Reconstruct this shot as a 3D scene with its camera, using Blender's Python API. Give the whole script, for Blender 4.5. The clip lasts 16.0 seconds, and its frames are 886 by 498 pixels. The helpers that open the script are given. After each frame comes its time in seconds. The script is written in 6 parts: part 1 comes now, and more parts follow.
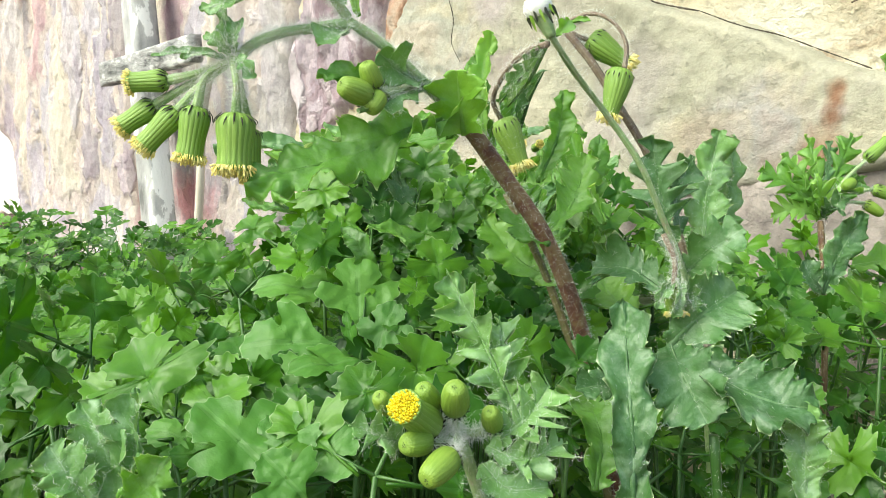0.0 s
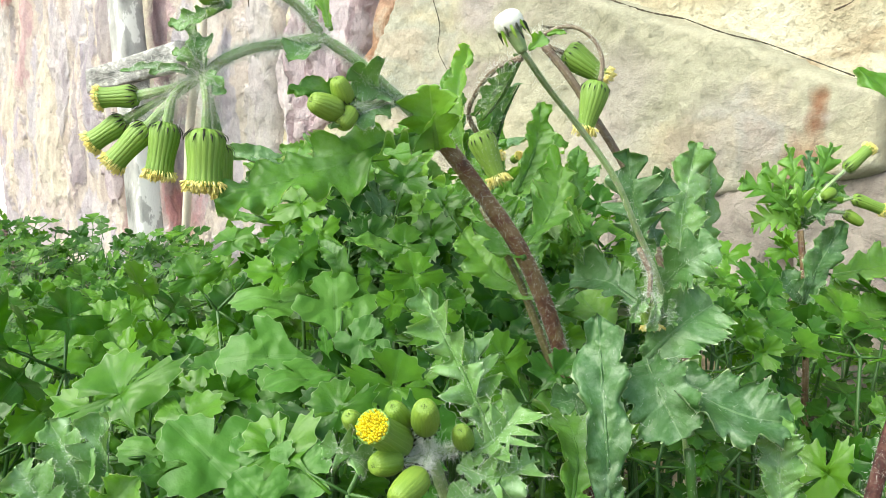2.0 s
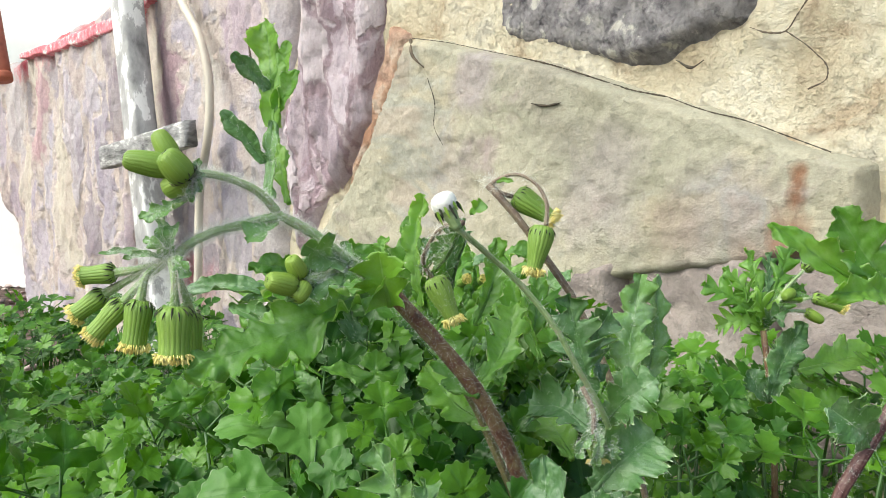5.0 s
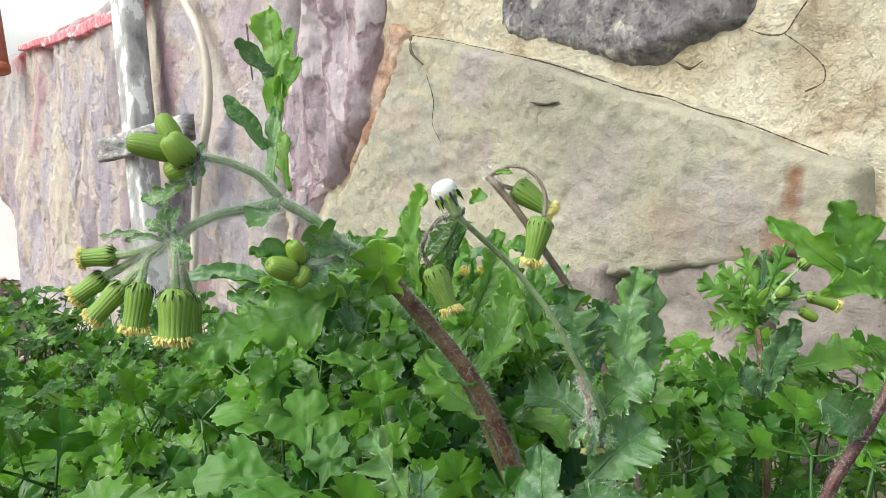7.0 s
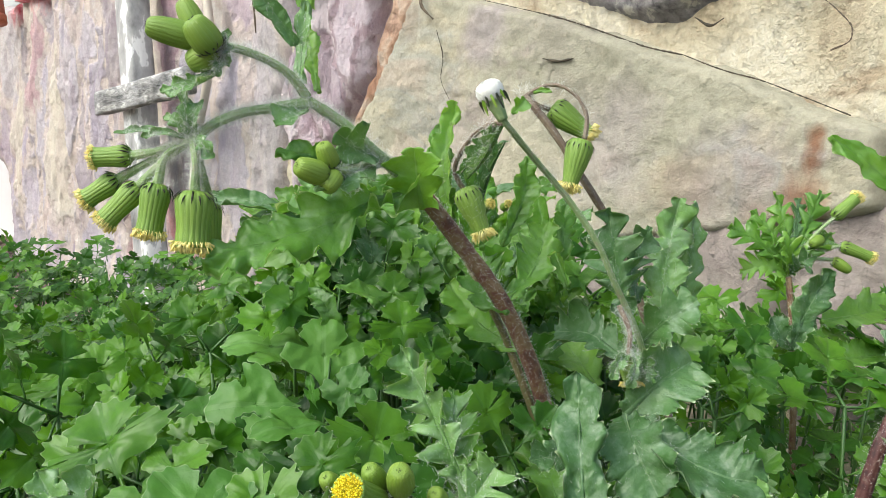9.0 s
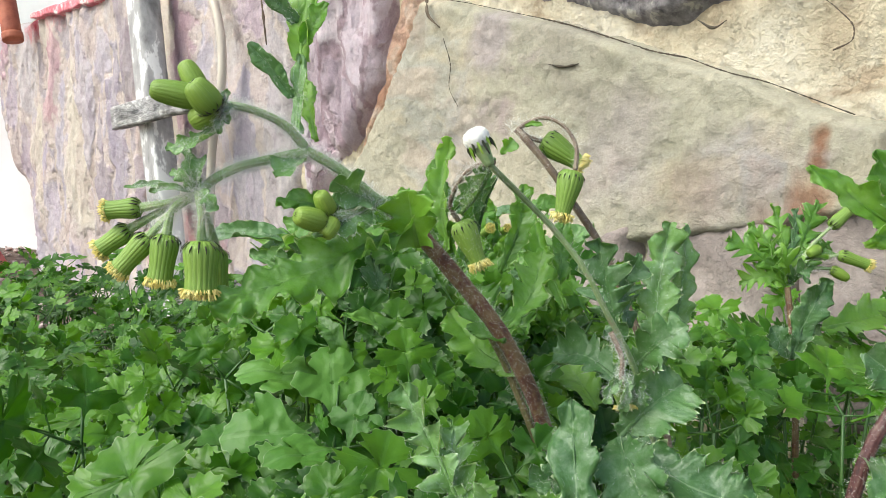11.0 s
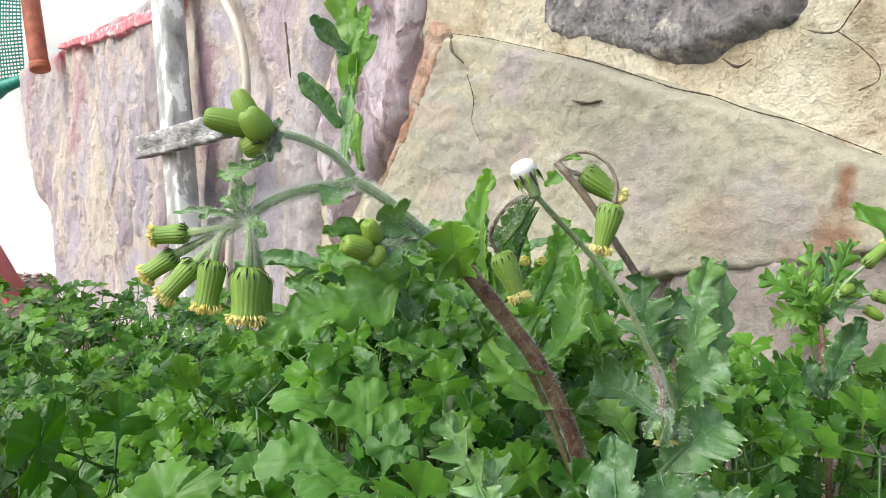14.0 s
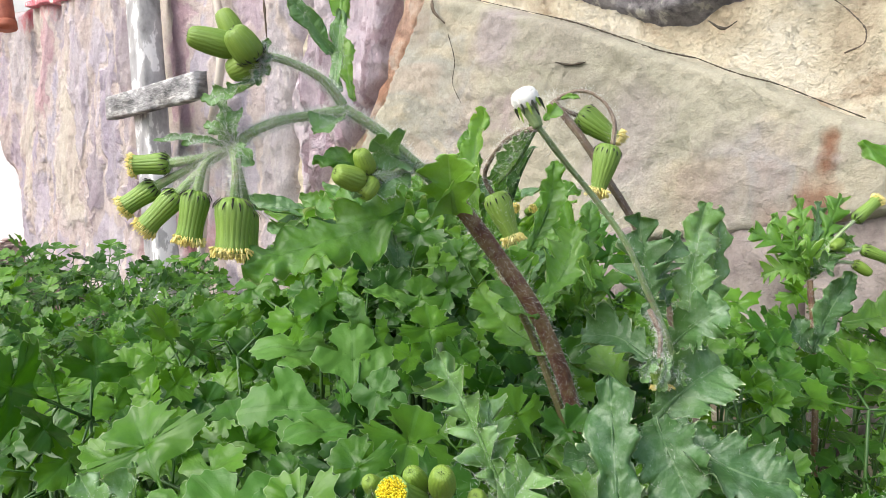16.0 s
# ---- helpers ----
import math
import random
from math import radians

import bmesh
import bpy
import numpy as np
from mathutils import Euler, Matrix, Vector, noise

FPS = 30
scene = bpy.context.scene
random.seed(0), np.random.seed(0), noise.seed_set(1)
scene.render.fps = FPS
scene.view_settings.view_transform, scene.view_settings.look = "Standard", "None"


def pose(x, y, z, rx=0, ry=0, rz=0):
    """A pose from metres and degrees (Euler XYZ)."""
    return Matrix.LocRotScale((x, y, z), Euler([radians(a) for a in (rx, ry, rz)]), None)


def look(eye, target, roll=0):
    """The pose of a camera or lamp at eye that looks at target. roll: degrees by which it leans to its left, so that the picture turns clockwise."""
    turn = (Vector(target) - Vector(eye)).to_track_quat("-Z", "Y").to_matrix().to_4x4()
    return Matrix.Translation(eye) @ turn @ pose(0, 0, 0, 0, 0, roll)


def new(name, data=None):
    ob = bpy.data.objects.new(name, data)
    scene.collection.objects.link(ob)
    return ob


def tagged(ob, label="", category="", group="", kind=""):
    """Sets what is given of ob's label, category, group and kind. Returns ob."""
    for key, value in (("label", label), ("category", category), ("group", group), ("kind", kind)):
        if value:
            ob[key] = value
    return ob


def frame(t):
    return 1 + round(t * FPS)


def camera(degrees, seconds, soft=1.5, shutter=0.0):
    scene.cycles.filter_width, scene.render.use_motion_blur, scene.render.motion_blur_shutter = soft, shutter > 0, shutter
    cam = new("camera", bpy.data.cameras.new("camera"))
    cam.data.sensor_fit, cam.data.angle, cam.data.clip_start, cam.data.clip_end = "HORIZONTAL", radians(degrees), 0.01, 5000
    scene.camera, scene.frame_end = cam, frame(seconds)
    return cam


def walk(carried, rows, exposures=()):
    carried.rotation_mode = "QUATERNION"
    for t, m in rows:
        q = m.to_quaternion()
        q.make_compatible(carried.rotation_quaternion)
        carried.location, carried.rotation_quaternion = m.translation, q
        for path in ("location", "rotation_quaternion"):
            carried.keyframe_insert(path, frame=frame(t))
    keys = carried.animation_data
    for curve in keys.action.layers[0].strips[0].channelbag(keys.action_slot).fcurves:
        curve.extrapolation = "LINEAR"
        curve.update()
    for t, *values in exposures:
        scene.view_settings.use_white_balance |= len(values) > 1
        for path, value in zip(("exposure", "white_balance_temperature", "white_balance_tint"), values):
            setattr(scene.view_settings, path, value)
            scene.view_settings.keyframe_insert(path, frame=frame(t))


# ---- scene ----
# ---- camera ----
cam = camera(56, 16.0, soft=0.68)
PATH = (
    (0.0, -0.0047, 0.0076, 0.1855, -0.42, -8.89, 1.57),
    (0.5, -0.0030, 0.0090, 0.1847, -0.67, -8.18, 1.93),
    (1.0, -0.0005, 0.0087, 0.1868, -0.78, -8.37, 1.26),
    (1.5, -0.0018, 0.0084, 0.1869, -1.22, -8.65, 1.38),
    (2.0, -0.0022, 0.0084, 0.1870, -1.01, -8.57, 1.47),
    (2.5, -0.0004, 0.0111, 0.1858, -1.45, -8.79, 1.48),
    (3.0, 0.0023, 0.0078, 0.1916, -0.98, -9.69, 0.66),
    (3.5, 0.0045, 0.0059, 0.1952, -0.81, -9.15, 0.22),
    (4.0, 0.0005, 0.0001, 0.2006, -0.93, -7.78, 0.48),
    (4.5, 0.0044, -0.0013, 0.2041, 0.18, -6.38, -0.18),
    (4.7, 0.0079, -0.0009, 0.2053, 0.27, -5.75, -0.57),
    (6.8, 0.0062, 0.0002, 0.2028, -0.50, -5.27, 0.78),
    (7.0, 0.0072, -0.0017, 0.2034, -0.09, -5.56, 0.42),
    (7.5, 0.0082, -0.0008, 0.2044, 0.58, -5.74, 0.24),
    (8.0, 0.0054, 0.0011, 0.2025, 0.58, -5.68, 0.64),
    (8.5, 0.0045, 0.0023, 0.2000, 0.39, -5.82, 1.09),
    (9.0, 0.0010, 0.0063, 0.1932, -0.54, -7.29, 2.12),
    (9.2, 0.0017, 0.0084, 0.1923, -0.38, -7.26, 1.76),
    (11.3, 0.0045, 0.0008, 0.2013, 0.70, -7.63, 0.12),
    (11.5, 0.0045, 0.0008, 0.2017, 0.46, -7.17, 0.19),
    (12.0, 0.0055, 0.0011, 0.2023, 0.67, -6.44, 0.49),
    (12.5, 0.0032, -0.0010, 0.2033, 0.44, -5.79, 0.32),
    (13.0, 0.0022, -0.0030, 0.2042, 1.15, -5.44, 0.38),
    (13.5, 0.0029, -0.0013, 0.2034, 1.58, -5.29, 0.55),
    (14.0, -0.0002, 0.0005, 0.1997, 1.69, -5.29, 1.11),
    (14.5, 0.0009, 0.0001, 0.2008, 1.10, -5.39, 0.81),
    (15.0, 0.0018, 0.0020, 0.1996, 1.04, -5.61, 1.15),
    (15.5, -0.0002, 0.0061, 0.1936, 0.43, -5.67, 1.71),
    (16.0, -0.0032, 0.0049, 0.1936, -0.16, -7.12, 1.90),
)


def stand(x, y, z, yaw, pitch, roll):
    """A camera pose from a place, yaw to the left, pitch up and roll, in degrees."""
    a, b = radians(yaw), radians(pitch)
    ahead = Vector((-math.sin(a) * math.cos(b), math.cos(a) * math.cos(b), math.sin(b)))
    return look((x, y, z), Vector((x, y, z)) + ahead, roll)


walk(cam, [(t, stand(*row)) for t, *row in PATH],
     exposures=((0.0, 1.04, 6560, -6), (3.0, 1.02, 6560, -6), (4.5, 0.8, 6400, 0), (6.0, 0.58, 6280, 1), (10.0, 0.64, 6300, 3), (13.5, 0.665, 6290, 4), (16.0, 0.70, 6280, 9)))

# ---- light: bright, hazy daylight ----
world = bpy.data.worlds.new("sky")
scene.world = world
world.use_nodes = True
wn = world.node_tree
sky = wn.nodes.new("ShaderNodeTexSky")
sky.sky_type, sky.sun_disc = "NISHITA", False
sky.sun_elevation, sky.sun_rotation = radians(46.9), radians(236.8)
sky.air_density, sky.dust_density, sky.ozone_density = 1.0, 4.0, 1.0
wn.links.new(sky.outputs[0], wn.nodes["Background"].inputs[0])
wn.nodes["Background"].inputs[1].default_value = 0.15

sun_data = bpy.data.lights.new("sun", "SUN")
sun_data.energy, sun_data.angle, sun_data.color = 1.75, radians(40), (1.0, 0.98, 0.95)
sun = new("sun", sun_data)
sun.matrix_world = look((-2.9, -1.9, 3.7), (0, 0, 0))


# ---- materials ----
def fbm(x, y, scale, seed, octaves=5):
    return noise.fractal((x * scale + seed * 7.3, y * scale - seed * 3.1, seed * 1.7), 0.9, 2.1, octaves)


def material(name):
    m = bpy.data.materials.new(name)
    m.use_nodes = True
    return m, m.node_tree, m.node_tree.nodes["Principled BSDF"]


def node(tree, kind, **values):
    n = tree.nodes.new(kind)
    for key, value in values.items():
        n.inputs[key.replace("_", " ")].default_value = value
    return n


def ramp(tree, factor, stops):
    n = tree.nodes.new("ShaderNodeValToRGB")
    while len(n.color_ramp.elements) < len(stops):
        n.color_ramp.elements.new(0.5)
    for e, (at, colour) in zip(n.color_ramp.elements, stops):
        e.position, e.color = at, (*colour, 1)
    tree.links.new(factor, n.inputs[0])
    return n.outputs[0]


def mixed(tree, factor, a, b, blend="MIX"):
    n = tree.nodes.new("ShaderNodeMix")
    n.data_type, n.blend_type = "RGBA", blend
    for value, at in ((factor, 0), (a, 6), (b, 7)):
        if isinstance(value, (int, float)):
            n.inputs[at].default_value = value
        elif isinstance(value, tuple):
            n.inputs[at].default_value = (*value, 1)
        else:
            tree.links.new(value, n.inputs[at])
    return n.outputs[2]


def sums(tree, op, a, b=0.0):
    n = tree.nodes.new("ShaderNodeMath")
    n.operation = op
    for at, value in enumerate((a, b)):
        if isinstance(value, (int, float)):
            n.inputs[at].default_value = value
        else:
            tree.links.new(value, n.inputs[at])
    return n.outputs[0]


def noise_at(tree, scale, detail=5.0, rough=0.6, stretch=(1, 1, 1), coords="Object", turn=(0, 0, 0), warp=0.0):
    c, m = tree.nodes.new("ShaderNodeTexCoord"), tree.nodes.new("ShaderNodeMapping")
    m.inputs["Scale"].default_value, m.inputs["Rotation"].default_value = stretch, turn
    tree.links.new(c.outputs[coords], m.inputs[0])
    n = node(tree, "ShaderNodeTexNoise", Scale=scale, Detail=detail, Roughness=rough, Distortion=warp)
    tree.links.new(m.outputs[0], n.inputs["Vector"])
    return n.outputs[0]


def bumped(tree, bsdf, height, strength, distance):
    n = node(tree, "ShaderNodeBump", Strength=strength, Distance=distance)
    tree.links.new(height, n.inputs["Height"])
    tree.links.new(n.outputs[0], bsdf.inputs["Normal"])


def leaf_material(name, dark, mid, light, bloom, ribs, rough=0.5, through_light=0.32, rib_tone=(0.3, 0.45, 0.16), vary=0.6, grain=1.0, gloss=0.6):
    """A leaf blade. UV: u across from -1 to 1 (stored 0 to 1), v along. bloom: how much whitish down and painted sky
    sheen it bears; ribs: side veins.
    """
    m, tree, bsdf = material(name)
    link = tree.links.new
    uv = tree.nodes.new("ShaderNodeUVMap")
    split = tree.nodes.new("ShaderNodeSeparateXYZ")
    link(uv.outputs[0], split.inputs[0])
    u = sums(tree, "ABSOLUTE", sums(tree, "SUBTRACT", split.outputs[0], 0.5))
    v = split.outputs[1]
    info = tree.nodes.new("ShaderNodeObjectInfo")
    blotch = noise_at(tree, 160 * grain, 4)
    fine = noise_at(tree, 1500 * grain, 3)
    tone = sums(tree, "ADD", sums(tree, "MULTIPLY", blotch, 0.6), sums(tree, "ADD", sums(tree, "MULTIPLY", info.outputs["Random"], vary), 0.3 - vary / 2))
    colour = ramp(tree, tone, ((0.28, dark), (0.58, mid), (0.85, light)))
    # midrib and faint slanting side veins
    wave = sums(tree, "SINE", sums(tree, "MULTIPLY", sums(tree, "SUBTRACT", v, sums(tree, "MULTIPLY", u, 0.55)), ribs * 6.283))
    vein = sums(tree, "GREATER_THAN", wave, 0.97)
    rib = sums(tree, "LESS_THAN", u, 0.022)
    line = sums(tree, "MAXIMUM", sums(tree, "MULTIPLY", vein, 0.06 if bloom else 0.0), sums(tree, "MULTIPLY", rib, 0.4 if bloom else 0.25))
    # margin: pale tooth tips, plus an edge highlight painted along the whole rim
    if bloom:
        margin = sums(tree, "ADD", sums(tree, "MULTIPLY", sums(tree, "GREATER_THAN", u, 0.484), 0.6), sums(tree, "MULTIPLY", sums(tree, "GREATER_THAN", u, 0.474), 0.3))
    else:
        margin = sums(tree, "ADD", sums(tree, "MULTIPLY", sums(tree, "GREATER_THAN", v, 0.988), 0.5), sums(tree, "MULTIPLY", sums(tree, "GREATER_THAN", v, 0.966), 0.3))
    colour = mixed(tree, line, colour, rib_tone)
    colour = mixed(tree, margin, colour, (0.56, 0.66, 0.42))
    if bloom:
        # whitish patches: down, and the sky's sheen put into the colour
        down = sums(tree, "MULTIPLY", ramp(tree, noise_at(tree, 260, 8, 0.72), ((0.46, (0, 0, 0)), (0.7, (1, 1, 1)))), bloom)
        colour = mixed(tree, down, colour, (0.38, 0.5, 0.38))
    link(colour, bsdf.inputs["Base Color"])
    bsdf.inputs["Roughness"].default_value = rough
    bsdf.inputs["Specular IOR Level"].default_value = gloss
    pucker = noise_at(tree, 420 if bloom else 520 * grain, 3, 0.5)
    bumped(tree, bsdf, sums(tree, "ADD", sums(tree, "ADD", sums(tree, "MULTIPLY", fine, 0.08), sums(tree, "MULTIPLY", pucker, 0.8 if bloom else 0.5)), sums(tree, "ADD", sums(tree, "MULTIPLY", blotch, 0.3), sums(tree, "MULTIPLY", line, -0.7))), 0.7, 0.0008 if bloom else 0.0006)
    glow = tree.nodes.new("ShaderNodeBsdfTranslucent")
    link(mixed(tree, 1.0, colour, (1.0, 1.0, 0.45), "MULTIPLY"), glow.inputs[0])
    blend = tree.nodes.new("ShaderNodeMixShader")
    blend.inputs[0].default_value = through_light
    link(bsdf.outputs[0], blend.inputs[1])
    link(glow.outputs[0], blend.inputs[2])
    link(blend.outputs[0], tree.nodes["Material Output"].inputs[0])
    return m


def stem_material(name, stops, scale, pale=0.5):
    """A ridged, mottled herb stem with a pale bloom. UV: u round it, v along."""
    m, tree, bsdf = material(name)
    uv = tree.nodes.new("ShaderNodeUVMap")
    split = tree.nodes.new("ShaderNodeSeparateXYZ")
    tree.links.new(uv.outputs[0], split.inputs[0])
    ridge = sums(tree, "ABSOLUTE", sums(tree, "SINE", sums(tree, "MULTIPLY", split.outputs[0], 22.0)))
    mottle = noise_at(tree, scale, 6, 0.65)
    colour = ramp(tree, sums(tree, "ADD", mottle, sums(tree, "MULTIPLY", sums(tree, "SUBTRACT", ridge, 0.6), 0.05)), stops)
    bloom = ramp(tree, noise_at(tree, 900, 5, 0.7), ((0.54, (0, 0, 0)), (0.72, (1, 1, 1))))
    colour = mixed(tree, sums(tree, "MULTIPLY", bloom, pale), colour, (0.5, 0.52, 0.42))
    tree.links.new(colour, bsdf.inputs["Base Color"])
    bsdf.inputs["Roughness"].default_value = 0.55
    bumped(tree, bsdf, sums(tree, "ADD", ridge, sums(tree, "MULTIPLY", mottle, 0.6)), 0.4, 0.0002)
    return m


def plain_material(name, stops, scale, rough=0.6, stretch=(1, 1, 1), bump=0.3, deep=0.0005, metal=0.0, detail=5):
    m, tree, bsdf = material(name)
    n = noise_at(tree, scale, detail, stretch=stretch)
    tree.links.new(ramp(tree, n, stops), bsdf.inputs["Base Color"])
    bsdf.inputs["Roughness"].default_value, bsdf.inputs["Metallic"].default_value = rough, metal
    bumped(tree, bsdf, noise_at(tree, scale * 4, 4, stretch=stretch), bump, deep)
    return m


PARSLEY = leaf_material("parsley_leaf", (0.019, 0.084, 0.004), (0.048, 0.155, 0.007), (0.125, 0.3, 0.016), 0.0, 5, 0.38, 0.4, (0.1, 0.24, 0.05), 0.55, 0.0105, 0.48)
# near broad leaflets: dusty, and lightened with sky reflection put into the colour
PARSLEY_PALE = leaf_material("pale_parsley_leaf", (0.052, 0.165, 0.018), (0.09, 0.24, 0.03), (0.14, 0.31, 0.048), 0.0, 5, 0.45, 0.35, (0.2, 0.36, 0.12), 0.35, 0.014, 0.42)
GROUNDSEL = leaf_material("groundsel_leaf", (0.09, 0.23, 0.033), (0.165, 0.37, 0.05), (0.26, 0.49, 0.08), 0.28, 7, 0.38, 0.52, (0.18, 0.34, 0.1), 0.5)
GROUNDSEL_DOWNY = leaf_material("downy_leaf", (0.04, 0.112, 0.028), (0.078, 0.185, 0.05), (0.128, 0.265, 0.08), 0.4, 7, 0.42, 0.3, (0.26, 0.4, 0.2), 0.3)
GROUNDSEL_WOOLLY = leaf_material("woolly_leaf", (0.08, 0.18, 0.045), (0.14, 0.29, 0.075), (0.21, 0.38, 0.11), 0.5, 7, 0.45, 0.28, (0.36, 0.46, 0.28), 0.25)
GROUNDSEL_BRIGHT = leaf_material("bright_leaf", (0.11, 0.27, 0.02), (0.17, 0.37, 0.03), (0.25, 0.46, 0.05), 0.15, 7, 0.45, 0.36, (0.3, 0.48, 0.12), 0.3)
STALK = plain_material("parsley_stalk", ((0.3, (0.025, 0.085, 0.012)), (0.7, (0.065, 0.14, 0.026))), 300, 0.45, (1, 1, 0.2))
STEM_RED = stem_material("red_stem", ((0.32, (0.07, 0.032, 0.022)), (0.45, (0.14, 0.062, 0.04)), (0.54, (0.175, 0.115, 0.05)), (0.62, (0.21, 0.13, 0.075)), (0.75, (0.3, 0.26, 0.14))), 300, 0.28)
STEM_OLIVE = stem_material("olive_stem", ((0.32, (0.07, 0.06, 0.022)), (0.5, (0.12, 0.12, 0.04)), (0.66, (0.18, 0.14, 0.07))), 300, 0.2)
STEM_DARK = stem_material("dark_red_stem", ((0.36, (0.035, 0.012, 0.012)), (0.52, (0.085, 0.03, 0.028)), (0.65, (0.13, 0.07, 0.055))), 600, 0.25)
STEM_GREEN = stem_material("green_stem", ((0.3, (0.19, 0.3, 0.1)), (0.55, (0.31, 0.42, 0.19)), (0.75, (0.3, 0.25, 0.15))), 450)
STEM_DRY = stem_material("wilted_stem", ((0.3, (0.12, 0.075, 0.06)), (0.7, (0.28, 0.22, 0.15))), 700)
BRACT_GREEN = plain_material("bract_green", ((0.3, (0.13, 0.25, 0.018)), (0.7, (0.27, 0.4, 0.04))), 500, 0.45, (1, 1, 0.3), 0.2)
def ribbed_material(name, groove, ridge, count, lines=1.0):
    m, tree, bsdf = material(name)
    uv = tree.nodes.new("ShaderNodeUVMap")
    split = tree.nodes.new("ShaderNodeSeparateXYZ")
    tree.links.new(uv.outputs[0], split.inputs[0])
    wave = sums(tree, "ABSOLUTE", sums(tree, "SINE", sums(tree, "MULTIPLY", split.outputs[0], count * 3.1416)))
    patch = noise_at(tree, 6, 5, stretch=(1, 1, 0.25))
    info = tree.nodes.new("ShaderNodeObjectInfo")
    colour = mixed(tree, patch, groove, ridge)
    colour = mixed(tree, sums(tree, "MULTIPLY", info.outputs["Random"], 0.5), colour, (0.1, 0.2, 0.02))
    pale = sums(tree, "MULTIPLY", ramp(tree, wave, ((0.0, (1, 1, 1)), (0.22, (0, 0, 0)))), sums(tree, "MULTIPLY", lines, sums(tree, "ADD", 0.15, sums(tree, "MULTIPLY", split.outputs[1], 0.65))))
    colour = mixed(tree, pale, colour, (0.42, 0.5, 0.2))
    tree.links.new(colour, bsdf.inputs["Base Color"])
    bsdf.inputs["Roughness"].default_value = 0.52
    bumped(tree, bsdf, sums(tree, "ADD", sums(tree, "MULTIPLY", wave, 0.7 * lines), noise_at(tree, 14, 4, stretch=(1, 1, 0.3))), 0.4, 0.0003)
    return m


RIBBED = ribbed_material("ribbed_bracts", (0.11, 0.22, 0.02), (0.27, 0.4, 0.07), 19, 0.7)
SMOOTH_BUD = ribbed_material("bud_bracts", (0.14, 0.25, 0.025), (0.27, 0.38, 0.05), 19, 0.3)
BRACT_TIP = plain_material("bract_black", ((0.3, (0.008, 0.012, 0.004)), (0.7, (0.03, 0.035, 0.01))), 800, 0.6)
FLORET = plain_material("floret_yellow", ((0.3, (0.78, 0.62, 0.12)), (0.7, (0.88, 0.82, 0.4))), 3, 0.55)
FLORET_GOLD = plain_material("floret_gold", ((0.3, (0.66, 0.48, 0.008)), (0.7, (0.85, 0.74, 0.03))), 5, 0.5)
DOWN = plain_material("white_down", ((0.3, (0.74, 0.74, 0.68)), (0.7, (0.85, 0.85, 0.8))), 900, 0.9, bump=0.1)
SOIL = plain_material("soil", ((0.3, (0.05, 0.035, 0.025)), (0.55, (0.13, 0.09, 0.07)), (0.75, (0.28, 0.2, 0.17))), 60, 0.95, bump=0.9, deep=0.004)
PEBBLE = plain_material("pebble", ((0.3, (0.3, 0.2, 0.18)), (0.7, (0.55, 0.46, 0.43))), 40, 0.8)


